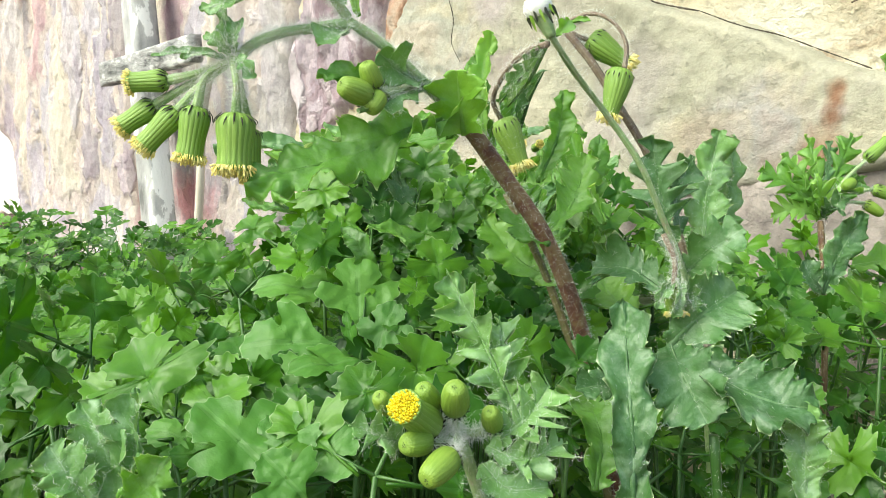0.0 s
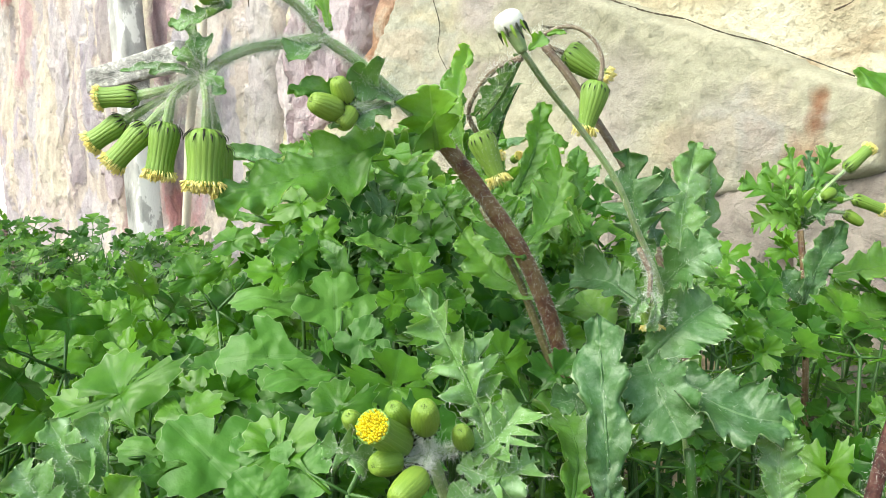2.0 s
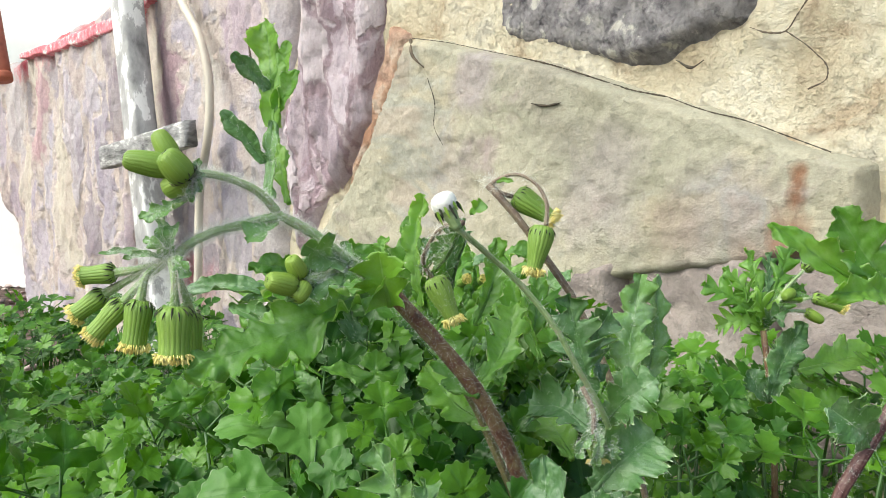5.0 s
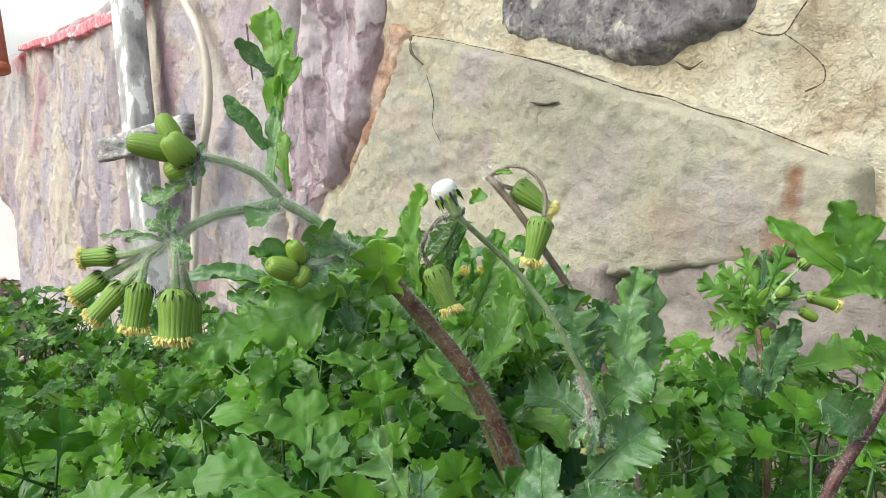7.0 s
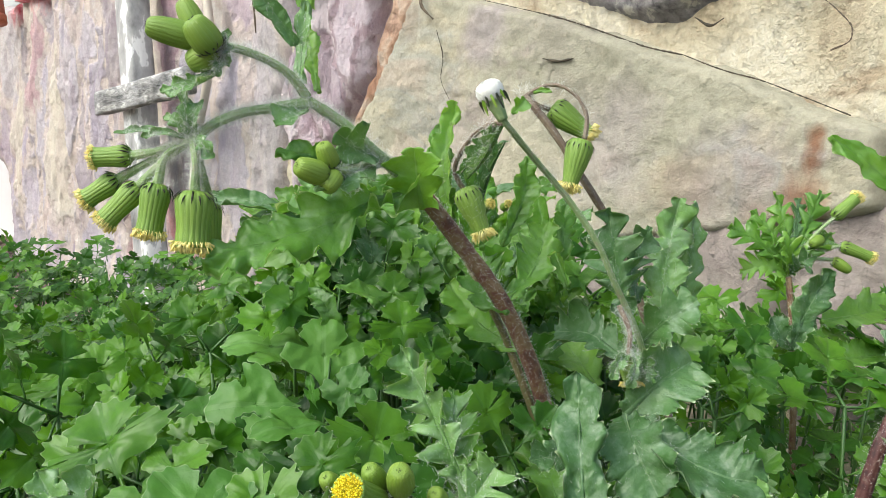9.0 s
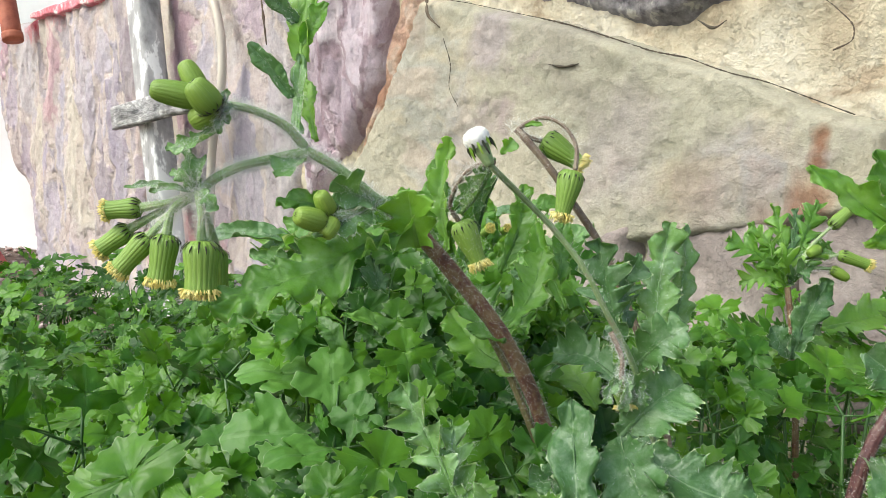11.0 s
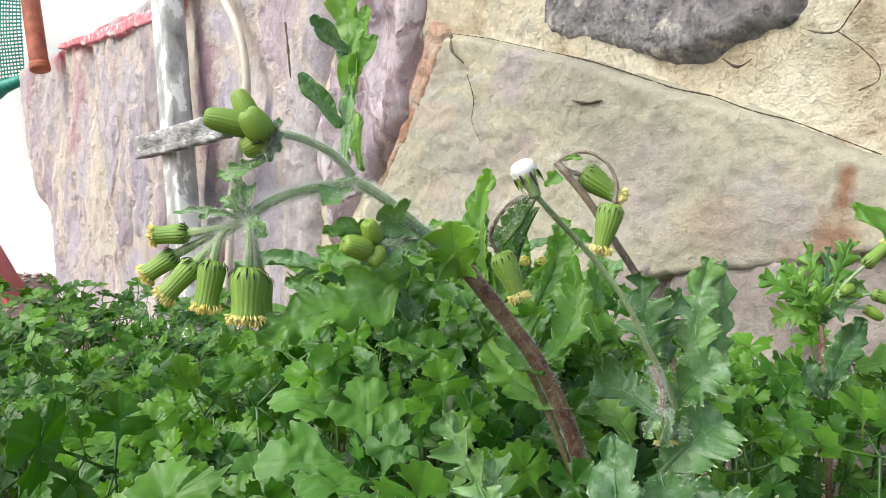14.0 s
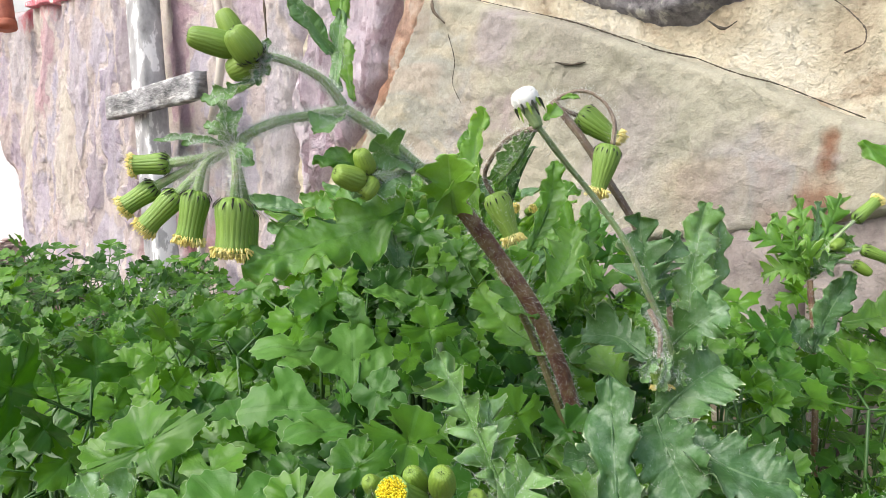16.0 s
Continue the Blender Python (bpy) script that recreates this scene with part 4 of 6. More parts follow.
def parsley_leaf(plant, root, centre, normal, ahead, size, rng, fine=True, spread=68, sides=1.0, blades=()):
    """A three-parted leaf on its own stalk: root on the ground, centre where the leaflets meet."""
    root, centre = np.asarray(root, float), np.asarray(centre, float)
    n = unit(normal)
    f = unit(np.asarray(ahead, float) - n * (n @ np.asarray(ahead, float)))
    s = unit(np.cross(n, f))
    sh = Shape()
    root = root + (centre - root) * (0.6, 0.6, 0)
    bend = root * 0.4 + centre * 0.6 + np.array((0, 0, 0.006)) - f * 0.004
    sh.add(*tube((root, bend, centre), (0.0007, 0.0005, 0.0004), 9, 6))
    sh.add(*tube((centre, centre + f * 1.05 * size), (0.0004, 0.0002), 4, 5))
    for side in (-1, 1):
        sh.add(*tube((centre, centre + (f * 0.12 + s * side * 0.75) * size), (0.0003, 0.0002), 3, 5))
    stalk = part("leaf", sh, STALK, plant)
    pool = LEAFLETS if fine else LEAFLETS_FAR
    for base, tip, up, wide in blades:  # broad leaflets placed one by one
        base, tip = np.asarray(base, float), np.asarray(tip, float)
        fw = unit(tip - base)
        up = unit(np.asarray(up, float) - fw * (fw @ np.asarray(up, float)))
        o = new("leaflet", LEAFLETS_BROAD[rng.integers(5)])
        o.parent = stalk
        long = np.linalg.norm(tip - base)
        m = Matrix((tuple(fw), tuple(np.cross(up, fw)), tuple(up))).transposed().to_4x4()
        o.matrix_basis = Matrix.Translation(Vector(base) - Vector(plant["at"])) @ m @ Matrix.Diagonal((long, long * wide, long, 1))
    if blades:
        return
    for turn, ahead_by, side, share in ((0, 1.05, 0, 1.25), (-60, 0.8, -0.2, 0.95), (60, 0.8, 0.2, 0.95), (-spread, 0.05, -0.5, 1.15), (spread, 0.05, 0.5, 1.15)):
        turn = radians(turn + rng.uniform(-14, 14))
        fw = f * math.cos(turn) + s * math.sin(turn)
        up = unit(n + fw * rng.uniform(-0.45, 0.3) + np.cross(n, fw) * rng.uniform(-0.35, 0.35))
        fw = unit(fw - up * (up @ fw))
        at = centre + (f * ahead_by + s * side) * size
        big = size * share * rng.uniform(0.88, 1.12)
        o = new("leaflet", pool[rng.integers(len(pool))])
        o.parent = stalk
        m = Matrix((tuple(fw), tuple(np.cross(up, fw)), tuple(up))).transposed().to_4x4()
        o.matrix_basis = Matrix.Translation(Vector(at) - Vector(plant["at"])) @ m @ Matrix.Diagonal((big, big * rng.uniform(0.85, 1.1), big, 1))


def canopy(x, y):
    """How high the parsley stands."""
    h = np.interp(y, (0.08, 0.16, 0.24, 0.34, 0.5, 1.0), (0.12, 0.14, 0.128, 0.106, 0.086, 0.07))
    h += 0.05 * math.exp(-((x - 0.01) / 0.055) ** 2 - ((y - 0.26) / 0.07) ** 2)
    h -= 0.02 * math.exp(-((x - 0.06) / 0.03) ** 2 - ((y - 0.16) / 0.03) ** 2)
    h += 0.02 * math.exp(-((x - 0.12) / 0.06) ** 2 - ((y - 0.26) / 0.08) ** 2)
    h += 0.014 * np.interp(x, (-0.3, -0.18), (1, 0))
    h += 0.008 * np.interp(x, (-0.25, -0.1), (1, 0))
    return h


def parsley_bed():
    rng = np.random.default_rng(11)
    spots = []
    for _ in range(6000):
        y = rng.uniform(0.115, 1.15)
        x = rng.uniform(-0.62 * y - 0.07, 0.6 * y + 0.05)
        gap = 0.031 if y < 0.3 else 0.037 if y < 0.5 else 0.045
        if y > 0.55 - 1.1 * x - 0.07 or y > 0.74 + 0.25 * x or (y < 0.19 and -0.03 < x < 0.035) or (y < 0.15 and 0.03 < x < 0.09):
            continue
        if all((x - a) ** 2 + (y - b) ** 2 > gap * gap for a, b in spots):
            spots.append((x, y))
    for x, y in spots:
        plant = thing("parsley_plant", (x, y, 0.0), "leafy green flat-leaved parsley plant growing in the bed", "parsley", "parsley plants in the bed")
        for k in range(9 if x > 0.03 and y < 0.3 else 11 if y < 0.4 else 10):
            az = rng.uniform(0, 6.283)
            reach = rng.uniform(0.006, 0.032)
            px, py = x + reach * math.cos(az), y + reach * math.sin(az)
            if py > 0.55 - 1.1 * px - 0.035:
                continue
            pz = canopy(px, py) * (1.1 - 0.58 * rng.uniform(0, 1) ** 1.35) - 0.012
            tip = np.array((math.cos(az), math.sin(az), 0))
            normal = unit(np.array((-0.1, -0.38, 0.85)) + tip * 0.35 + rng.normal(size=3) * 0.34)
            size = rng.uniform(0.0078, 0.0112) * (1.0 if y < 0.4 else 1.2)
            parsley_leaf(plant, (x, y, 0.0), (px, py, pz), normal, tip * 0.6 + np.array((0, 0.25, 0.5)) + rng.normal(size=3) * 0.4, size, rng, y < 0.45)


parsley_bed()


# ---- parsley leaves that stand close ----
rng = np.random.default_rng(5)
near = thing("parsley_plant", (-0.02, 0.165, 0.0), "parsley plant with a large pale, wet-looking leaf", "parsley", "parsley plants in the bed")
parsley_leaf(near, (-0.02, 0.165, 0), (-0.0175, 0.1475, 0.1435), (0.0, -0.7, 0.6), (0, 0.2, 1), 0.012, rng, blades=(
    ((-0.0216, 0.1486, 0.1463), (-0.0366, 0.1443, 0.1480), (0.1, -0.75, 0.65), 1.0),
    ((-0.0182, 0.1528, 0.1469), (-0.0192, 0.1581, 0.1606), (0.1, -0.85, 0.4), 0.9),
    ((-0.0146, 0.1457, 0.1444), (-0.0125, 0.1496, 0.1540), (-0.35, -0.8, 0.4), 0.95),
    ((-0.0159, 0.1456, 0.1440), (-0.0273, 0.1384, 0.1464), (0.1, -0.35, 0.95), 0.75),
    ((-0.0183, 0.1453, 0.1468), (-0.0202, 0.1452, 0.1524), (-0.5, -0.8, 0.3), 0.6),
    ((-0.0200, 0.1432, 0.1419), (-0.0338, 0.1377, 0.1402), (0.1, -0.5, 0.85), 0.8)))
parsley_leaf(near, (-0.02, 0.165, 0), (-0.0147, 0.1610, 0.1476), (0.1, -0.5, 0.8), (1, 0, 0.4), 0.012, rng, blades=(
    ((-0.0136, 0.1611, 0.1482), (0.0024, 0.1624, 0.1569), (-0.1, -0.7, 0.7), 0.7), ((-0.0147, 0.1610, 0.1476), (-0.0062, 0.1673, 0.1589), (-0.1, -0.7, 0.7), 0.8), ((-0.0211, 0.1662, 0.1517), (-0.0396, 0.1660, 0.1548), (0.1, -0.5, 0.9), 0.7)))
parsley_leaf(near, (-0.02, 0.165, 0), (-0.0279, 0.1436, 0.1395), (-0.2, -0.5, 0.8), (-1, 0, 0.15), 0.011, rng)
low = thing("parsley_plant", (-0.04, 0.12, 0.0), "parsley plant with broad bright leaves", "parsley", "parsley plants in the bed")
parsley_leaf(low, (-0.04, 0.12, 0), (-0.0244, 0.1147, 0.1354), (0, -0.6, 0.7), (0, 0.2, 1), 0.012, rng, blades=(
    ((-0.0252, 0.1148, 0.1361), (-0.0374, 0.1194, 0.1460), (0.1, -0.7, 0.65), 0.85), ((-0.0238, 0.1138, 0.1366), (-0.0267, 0.1201, 0.1448), (0.0, -0.75, 0.6), 0.9),
    ((-0.0227, 0.1138, 0.1366), (-0.0157, 0.1177, 0.1431), (-0.1, -0.7, 0.65), 0.9), ((-0.0206, 0.1105, 0.1351), (-0.0266, 0.1116, 0.1415), (-0.1, -0.6, 0.75), 1.0)))
parsley_leaf(low, (-0.04, 0.12, 0), (-0.0346, 0.1212, 0.1372), (0, -0.6, 0.7), (-1, 0.2, 0.4), 0.012, rng, blades=(
    ((-0.0346, 0.1212, 0.1376), (-0.0455, 0.1219, 0.1413), (0.1, -0.6, 0.75), 0.7), ((-0.0350, 0.1210, 0.1364), (-0.0411, 0.1174, 0.1383), (0.0, -0.5, 0.85), 0.8), ((-0.0352, 0.1232, 0.1372), (-0.0381, 0.1279, 0.1413), (0.0, -0.8, 0.5), 0.8)))
for px, nrm, way, size in (((-0.0121, 0.1129, 0.1381), (0.1, -0.5, 0.8), (0.3, 0.2, 1), 0.011), ((-0.0388, 0.1148, 0.1351), (-0.1, -0.5, 0.8), (-0.4, 0.2, 1), 0.012),
                           ((-0.0665, 0.1636, 0.1342), (-0.1, -0.5, 0.9), (-0.4, 0.2, 0.7), 0.011), ((-0.0744, 0.1529, 0.1292), (-0.2, -0.5, 0.9), (-0.6, 0.1, 0.6), 0.0105), ((-0.0465, 0.1732, 0.1326), (0.1, -0.5, 0.9), (0.2, 0.4, 0.7), 0.011)):
    parsley_leaf(low, (-0.04, 0.12, 0), px, nrm, way, size, rng, True, 60)
front = thing("parsley_plant", (-0.06, 0.16, 0.0), "thick clump of fresh green parsley leaves", "parsley", "parsley plants in the bed")
for px in ((-0.0954, 0.2036, 0.1288), (-0.0889, 0.2141, 0.1318), (-0.0723, 0.2032, 0.1280), (-0.0602, 0.2037, 0.1323), (-0.0519, 0.2141, 0.1354), (-0.0786, 0.1679, 0.1279), (-0.0592, 0.1530, 0.1315), (-0.0535, 0.1631, 0.1323), (-0.0369, 0.1531, 0.1340), (-0.0222, 0.1378, 0.1350), (-0.0154, 0.1277, 0.1356),
           (-0.0809, 0.1832, 0.1287), (-0.0529, 0.1831, 0.1305), (-0.0907, 0.1831, 0.1273), (-0.0478, 0.1380, 0.1335), (-0.0213, 0.1580, 0.1347), (-0.0305, 0.2045, 0.1410), (-0.0162, 0.1946, 0.1435), (-0.0359, 0.1836, 0.1357), (-0.0384, 0.1683, 0.1343)):
    parsley_leaf(front, (-0.06, 0.16, 0), np.array(px) + rng.normal(size=3) * 0.002, unit(np.array((0.0, -0.65, 0.7)) + rng.normal(size=3) * 0.25), np.array((rng.uniform(-1, 1), 0.3, 0.7)), rng.uniform(0.0068, 0.0098), rng, True, 66)
right_clump = thing("parsley_plant", (0.07, 0.17, 0.0), "clump of parsley between the groundsel stems", "parsley", "parsley plants in the bed")
for px in ((0.0365, 0.1511, 0.1275), (0.0416, 0.1506, 0.1246), (0.0548, 0.1730, 0.1405), (0.0641, 0.1833, 0.1427), (0.0766, 0.2036, 0.1446), (0.0600, 0.1673, 0.1364), (0.0481, 0.1459, 0.1278), (0.0760, 0.1697, 0.1204), (0.0742, 0.1922, 0.1353),
           (0.0650, 0.1938, 0.1453), (0.0834, 0.2028, 0.1394), (0.0185, 0.1465, 0.1291), (0.0133, 0.1734, 0.1396), (0.0066, 0.1846, 0.1463), (0.0357, 0.1857, 0.1566), (0.0568, 0.1512, 0.1300),
           (0.0852, 0.1695, 0.1194), (0.0677, 0.1712, 0.1293), (0.0323, 0.1405, 0.1239), (0.0398, 0.1407, 0.1260)):
    parsley_leaf(right_clump, (0.07, 0.17, 0), np.array(px) + rng.normal(size=3) * 0.002, unit(np.array((-0.1, -0.7, 0.65)) + rng.normal(size=3) * 0.25), np.array((rng.uniform(-1, 1), 0.3, 0.7)), rng.uniform(0.0068, 0.0098), rng, True, 66)

mid_clump = thing("parsley_plant", (0.0, 0.19, 0.0), "bright parsley clump beside the groundsel stem", "parsley", "parsley plants in the bed")
for px in ((-0.0229, 0.1666, 0.1601), (-0.0106, 0.1720, 0.1640), (-0.0037, 0.1658, 0.1580), (-0.0175, 0.1607, 0.1555), (-0.0306, 0.1769, 0.1595), (0.0022, 0.1705, 0.1562), (-0.0368, 0.1765, 0.1559), (-0.0117, 0.1661, 0.1583), (-0.0060, 0.1580, 0.1526), (0.0012, 0.1595, 0.1503),
           (0.0076, 0.1645, 0.1514), (-0.0170, 0.1766, 0.1598), (-0.0053, 0.1796, 0.1619), (0.0137, 0.1586, 0.1466), (0.0053, 0.1536, 0.1457), (-0.0430, 0.1810, 0.1515), (0.0113, 0.1754, 0.1572), (-0.0021, 0.1490, 0.1478),
           (-0.0026, 0.1538, 0.1446), (0.0023, 0.1431, 0.1419), (0.0079, 0.1585, 0.1434), (0.0118, 0.1526, 0.1389), (0.0207, 0.1693, 0.1498), (-0.0005, 0.1350, 0.1409), (0.0058, 0.1345, 0.1384), (0.0145, 0.1739, 0.1462), (0.0178, 0.1611, 0.1418), (0.0307, 0.1734, 0.1443), (0.0338, 0.1799, 0.1549), (0.0161, 0.1368, 0.1348)):
    parsley_leaf(mid_clump, (0.0, 0.19, 0), np.array(px) + rng.normal(size=3) * 0.002, unit(np.array((0.0, -0.7, 0.65)) + rng.normal(size=3) * 0.25), np.array((rng.uniform(-1, 1), 0.3, 0.8)), rng.uniform(0.0068, 0.0095), rng, True, 66)

# ---- the groundsel with the drooping heads ----
main = thing("groundsel", (0.034, 0.168, 0.0), "flowering groundsel plant with a red-brown hairy stem and drooping heads", "groundsel", "groundsel plants")
stem(main, ((0.034, 0.168, -0.004), (0.0277, 0.1532, 0.1261), (0.0225, 0.1477, 0.1436), (0.0176, 0.1438, 0.1572), (0.0120, 0.1396, 0.1681), (0.0049, 0.1362, 0.1776), (-0.0012, 0.1318, 0.1854)),
     (0.0025, 0.0023, 0.002, 0.0018), STEM_RED, "stem", 420, 1, 60, "red-brown hairy main stem")
stem(main, ((-0.0012, 0.1318, 0.1854), (-0.0079, 0.1291, 0.1911), (-0.0130, 0.1273, 0.1955), (-0.0175, 0.1254, 0.1983)), (0.0015, 0.0011, 0.0010), STEM_GREEN, "stem", 160, 2, 30, "green upper stem flushed with brown")
stem(main, ((0.034, 0.168, -0.004), (0.0250, 0.1500, 0.1300), (0.0216, 0.1470, 0.1406), (0.0176, 0.1465, 0.1507), (0.0132, 0.1465, 0.1612), (0.0065, 0.1450, 0.1735)), (0.0012, 0.0011, 0.0009), STEM_OLIVE, "stem", 80, 3)
# arching branch with five nodding heads
stem(main, ((-0.0175, 0.1254, 0.1981), (-0.0218, 0.1232, 0.1971), (-0.0264, 0.1209, 0.1960), (-0.0298, 0.1197, 0.1942), (-0.0318, 0.1194, 0.1924)), (0.0011, 0.0009, 0.0010), STEM_GREEN, "branch", 140, 4)
NODE = (-0.0321, 0.1194, 0.1924)
DROOP = (((-0.0316, 0.1188, 0.1854), (-0.0318, 0.1180, 0.1770), 0.0057, (-0.0314, 0.1182, 0.1895)), ((-0.0373, 0.1207, 0.1861), (-0.0385, 0.1200, 0.1783), 0.0045, (-0.0359, 0.1201, 0.1901)),
         ((-0.0405, 0.1226, 0.1856), (-0.0458, 0.1219, 0.1798), 0.0038, (-0.0368, 0.1210, 0.1891)), ((-0.0449, 0.1265, 0.1863), (-0.0502, 0.1260, 0.1826), 0.0036, (-0.0383, 0.1240, 0.1897)),
         ((-0.0424, 0.1249, 0.1897), (-0.0485, 0.1247, 0.1892), 0.0035, (-0.0371, 0.1222, 0.1908)), ((-0.0315, 0.1256, 0.1833), (-0.0310, 0.1249, 0.1755), 0.0037, (-0.0317, 0.1221, 0.1887)))
for k, (base, tip, wide, bend) in enumerate(DROOP):
    stem(main, (NODE, bend, base), (0.0008, 0.0006, 0.0010), STEM_GREEN, "pedicel", 45, 10 + k, 16)
    flower_head(main, base, tip, wide, "open", k, "nodding cylindrical head with yellow florets")
tagged(part("wool", hairs((NODE, (-0.0333, 0.1191, 0.1890), (-0.0364, 0.1198, 0.1872)), 0.0016, 260, 0.0012, 33), DOWN, main, "white cottony hairs between the stalks"), kind="stuff")
# short branch with a knot of closed buds
stem(main, ((-0.0178, 0.1255, 0.1988), (-0.0201, 0.1237, 0.2018), (-0.0237, 0.1217, 0.2038), (-0.0269, 0.1197, 0.2046), (-0.0285, 0.1187, 0.2045)), (0.0010, 0.0008, 0.0008), STEM_GREEN, "branch", 100, 20)
for k, (base, tip, wide) in enumerate((((-0.0306, 0.1187, 0.2054), (-0.0374, 0.1166, 0.2068), 0.0039), ((-0.0285, 0.1166, 0.2039), (-0.0311, 0.1149, 0.2076), 0.0044),
                                       ((-0.0316, 0.1208, 0.2065), (-0.0340, 0.1211, 0.2108), 0.0034), ((-0.0282, 0.1186, 0.2044), (-0.0324, 0.1183, 0.2021), 0.004))):
    flower_head(main, base, tip, wide, "bud", k, "closed green flower bud")
tagged(part("wool", hairs(((-0.0278, 0.1180, 0.2050), (-0.0283, 0.1184, 0.2030), (-0.0296, 0.1188, 0.2012)), 0.0012, 420, 0.001, 36), DOWN, main, "white cottony hairs under the buds"), kind="stuff")
for k, tip in enumerate(((-0.0268, 0.1172, 0.2068), (-0.0262, 0.1176, 0.2046), (-0.0268, 0.1176, 0.2020), (-0.0282, 0.1172, 0.2006))):
    leaf(main, ((-0.0286, 0.1186, 0.2038), (np.array((-0.0286, 0.1186, 0.2038)) + np.array(tip)) / 2 + np.array((0.0004, -0.0006, 0)), tip), 0.0018, 2, 320 + k, GROUNDSEL_WOOLLY, "small green bract", face=(0.2, -0.9, 0.3), cup=0.5)
# leaves
U = dict(face=(-0.3, -0.9, 0.3))
leaf(main, ((-0.0193, 0.1264, 0.2002), (-0.0190, 0.1280, 0.2068), (-0.0188, 0.1295, 0.2126)), 0.0034, 3, 31, GROUNDSEL_WOOLLY, label="winged stalk of the top leaf", face=(-0.3, -0.95, 0.05), depth=0.4, teeth=2, neck=0.7, ripple=0.05)
leaf(main, ((-0.0188, 0.1293, 0.2112), (-0.0191, 0.1310, 0.2176), (-0.0204, 0.1335, 0.2285)), 0.0068, 3, 30, label="upright lobed top leaf", face=(-0.3, -0.95, 0.05), depth=0.5, teeth=1, neck=0.35, ripple=0.1, cup=0.2, sweep=0.5)
for k, (a, b, c, wide) in enumerate((((-0.0198, 0.1280, 0.2061), (-0.0229, 0.1275, 0.2104), (-0.0262, 0.1270, 0.2140), 0.0036), ((-0.0186, 0.1300, 0.2139), (-0.0165, 0.1295, 0.2174), (-0.0150, 0.1290, 0.2203), 0.0038),
                                     ((-0.0195, 0.1310, 0.2175), (-0.0224, 0.1300, 0.2205), (-0.0246, 0.1290, 0.2229), 0.0036), ((-0.0190, 0.1312, 0.2180), (-0.0172, 0.1310, 0.2215), (-0.0165, 0.1312, 0.2250), 0.0036))):
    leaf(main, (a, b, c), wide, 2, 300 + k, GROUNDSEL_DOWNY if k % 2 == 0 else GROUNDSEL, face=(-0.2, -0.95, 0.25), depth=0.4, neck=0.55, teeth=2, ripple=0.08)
leaf(main, ((-0.0168, 0.1296, 0.1998), (-0.0181, 0.1320, 0.2043), (-0.0196, 0.1345, 0.2106)), 0.004, 3, 33, **U)
leaf(main, ((-0.0285, 0.1194, 0.2018), (-0.0314, 0.1181, 0.1998), (-0.0359, 0.1179, 0.1985)), 0.0032, 4, 34, GROUNDSEL_WOOLLY, **U)
for k, tip in enumerate(((-0.0355, 0.1186, 0.1954), (-0.0307, 0.1190, 0.1978), (-0.0338, 0.1210, 0.1995), (-0.0288, 0.1173, 0.1900), (-0.0389, 0.1192, 0.1924), (-0.0442, 0.1231, 0.1929))):
    a, b = np.array(NODE), np.array(tip)
    leaf(main, (a, (a + b) / 2 + np.array((0, -0.001, 0.0008)), b), 0.0026 if k < 4 else 0.0014, 3, 35 + k, GROUNDSEL_WOOLLY, **U)
leaf(main, ((-0.0178, 0.1253, 0.1973), (-0.0192, 0.1222, 0.1961), (-0.0211, 0.1200, 0.1947)), 0.0055, 2, 41, GROUNDSEL_WOOLLY, **U)
leaf(main, ((-0.0012, 0.1305, 0.1832), (-0.0019, 0.1289, 0.1871), (-0.0026, 0.1273, 0.1922)), 0.0098, 3, 42, GROUNDSEL_BRIGHT, "bright clasping leaf on the stem", face=(-0.2, -0.8, 0.5), depth=0.5, teeth=2, sweep=0.35, neck=0.8, ripple=0.1, cup=0.3)
leaf(main, ((-0.0026, 0.1307, 0.1858), (-0.0077, 0.1275, 0.1845), (-0.0158, 0.1228, 0.1806), (-0.0235, 0.1194, 0.1784), (-0.0302, 0.1170, 0.1761)), 0.0115, 7, 43, GROUNDSEL, "drooping grey-green lobed leaf", face=(0.15, -0.6, 0.8), ripple=0.2, depth=0.55, teeth=3)
leaf(main, ((-0.0075, 0.1301, 0.1908), (-0.0098, 0.1260, 0.1915), (-0.0131, 0.1221, 0.1940)), 0.0075, 3, 44, GROUNDSEL_WOOLLY, **U)
leaf(main, ((-0.0075, 0.1300, 0.1899), (-0.0109, 0.1237, 0.1882), (-0.0154, 0.1193, 0.1861)), 0.0068, 3, 45, GROUNDSEL_WOOLLY, **U)
leaf(main, ((-0.0117, 0.1237, 0.1882), (-0.0174, 0.1217, 0.1909), (-0.0212, 0.1207, 0.1912)), 0.004, 3, 46, face=(0, -0.8, 0.6))
leaf(main, ((-0.0029, 0.1496, 0.1830), (-0.0143, 0.1640, 0.1800), (-0.0278, 0.1786, 0.1785), (-0.0396, 0.1879, 0.1746)), 0.0105, 6, 47, GROUNDSEL, face=(0, -0.6, 0.8), depth=0.45)
leaf(main, ((0.0033, 0.1495, 0.1800), (0.0020, 0.1504, 0.1902), (0.0037, 0.1534, 0.2003)), 0.006, 5, 48, face=(-0.4, -0.8, 0.2), cup=0.5)
leaf(main, ((0.0048, 0.1493, 0.1781), (0.0016, 0.1521, 0.1875), (0.0007, 0.1549, 0.1963)), 0.0062, 5, 53, face=(-0.3, -0.85, 0.3), depth=0.4, ripple=0.16)
leaf(main, ((0.0076, 0.1545, 0.1784), (0.0080, 0.1573, 0.1872), (0.0106, 0.1591, 0.1949)), 0.006, 5, 54, GROUNDSEL, face=(0.1, -0.85, 0.3), depth=0.4, ripple=0.16)
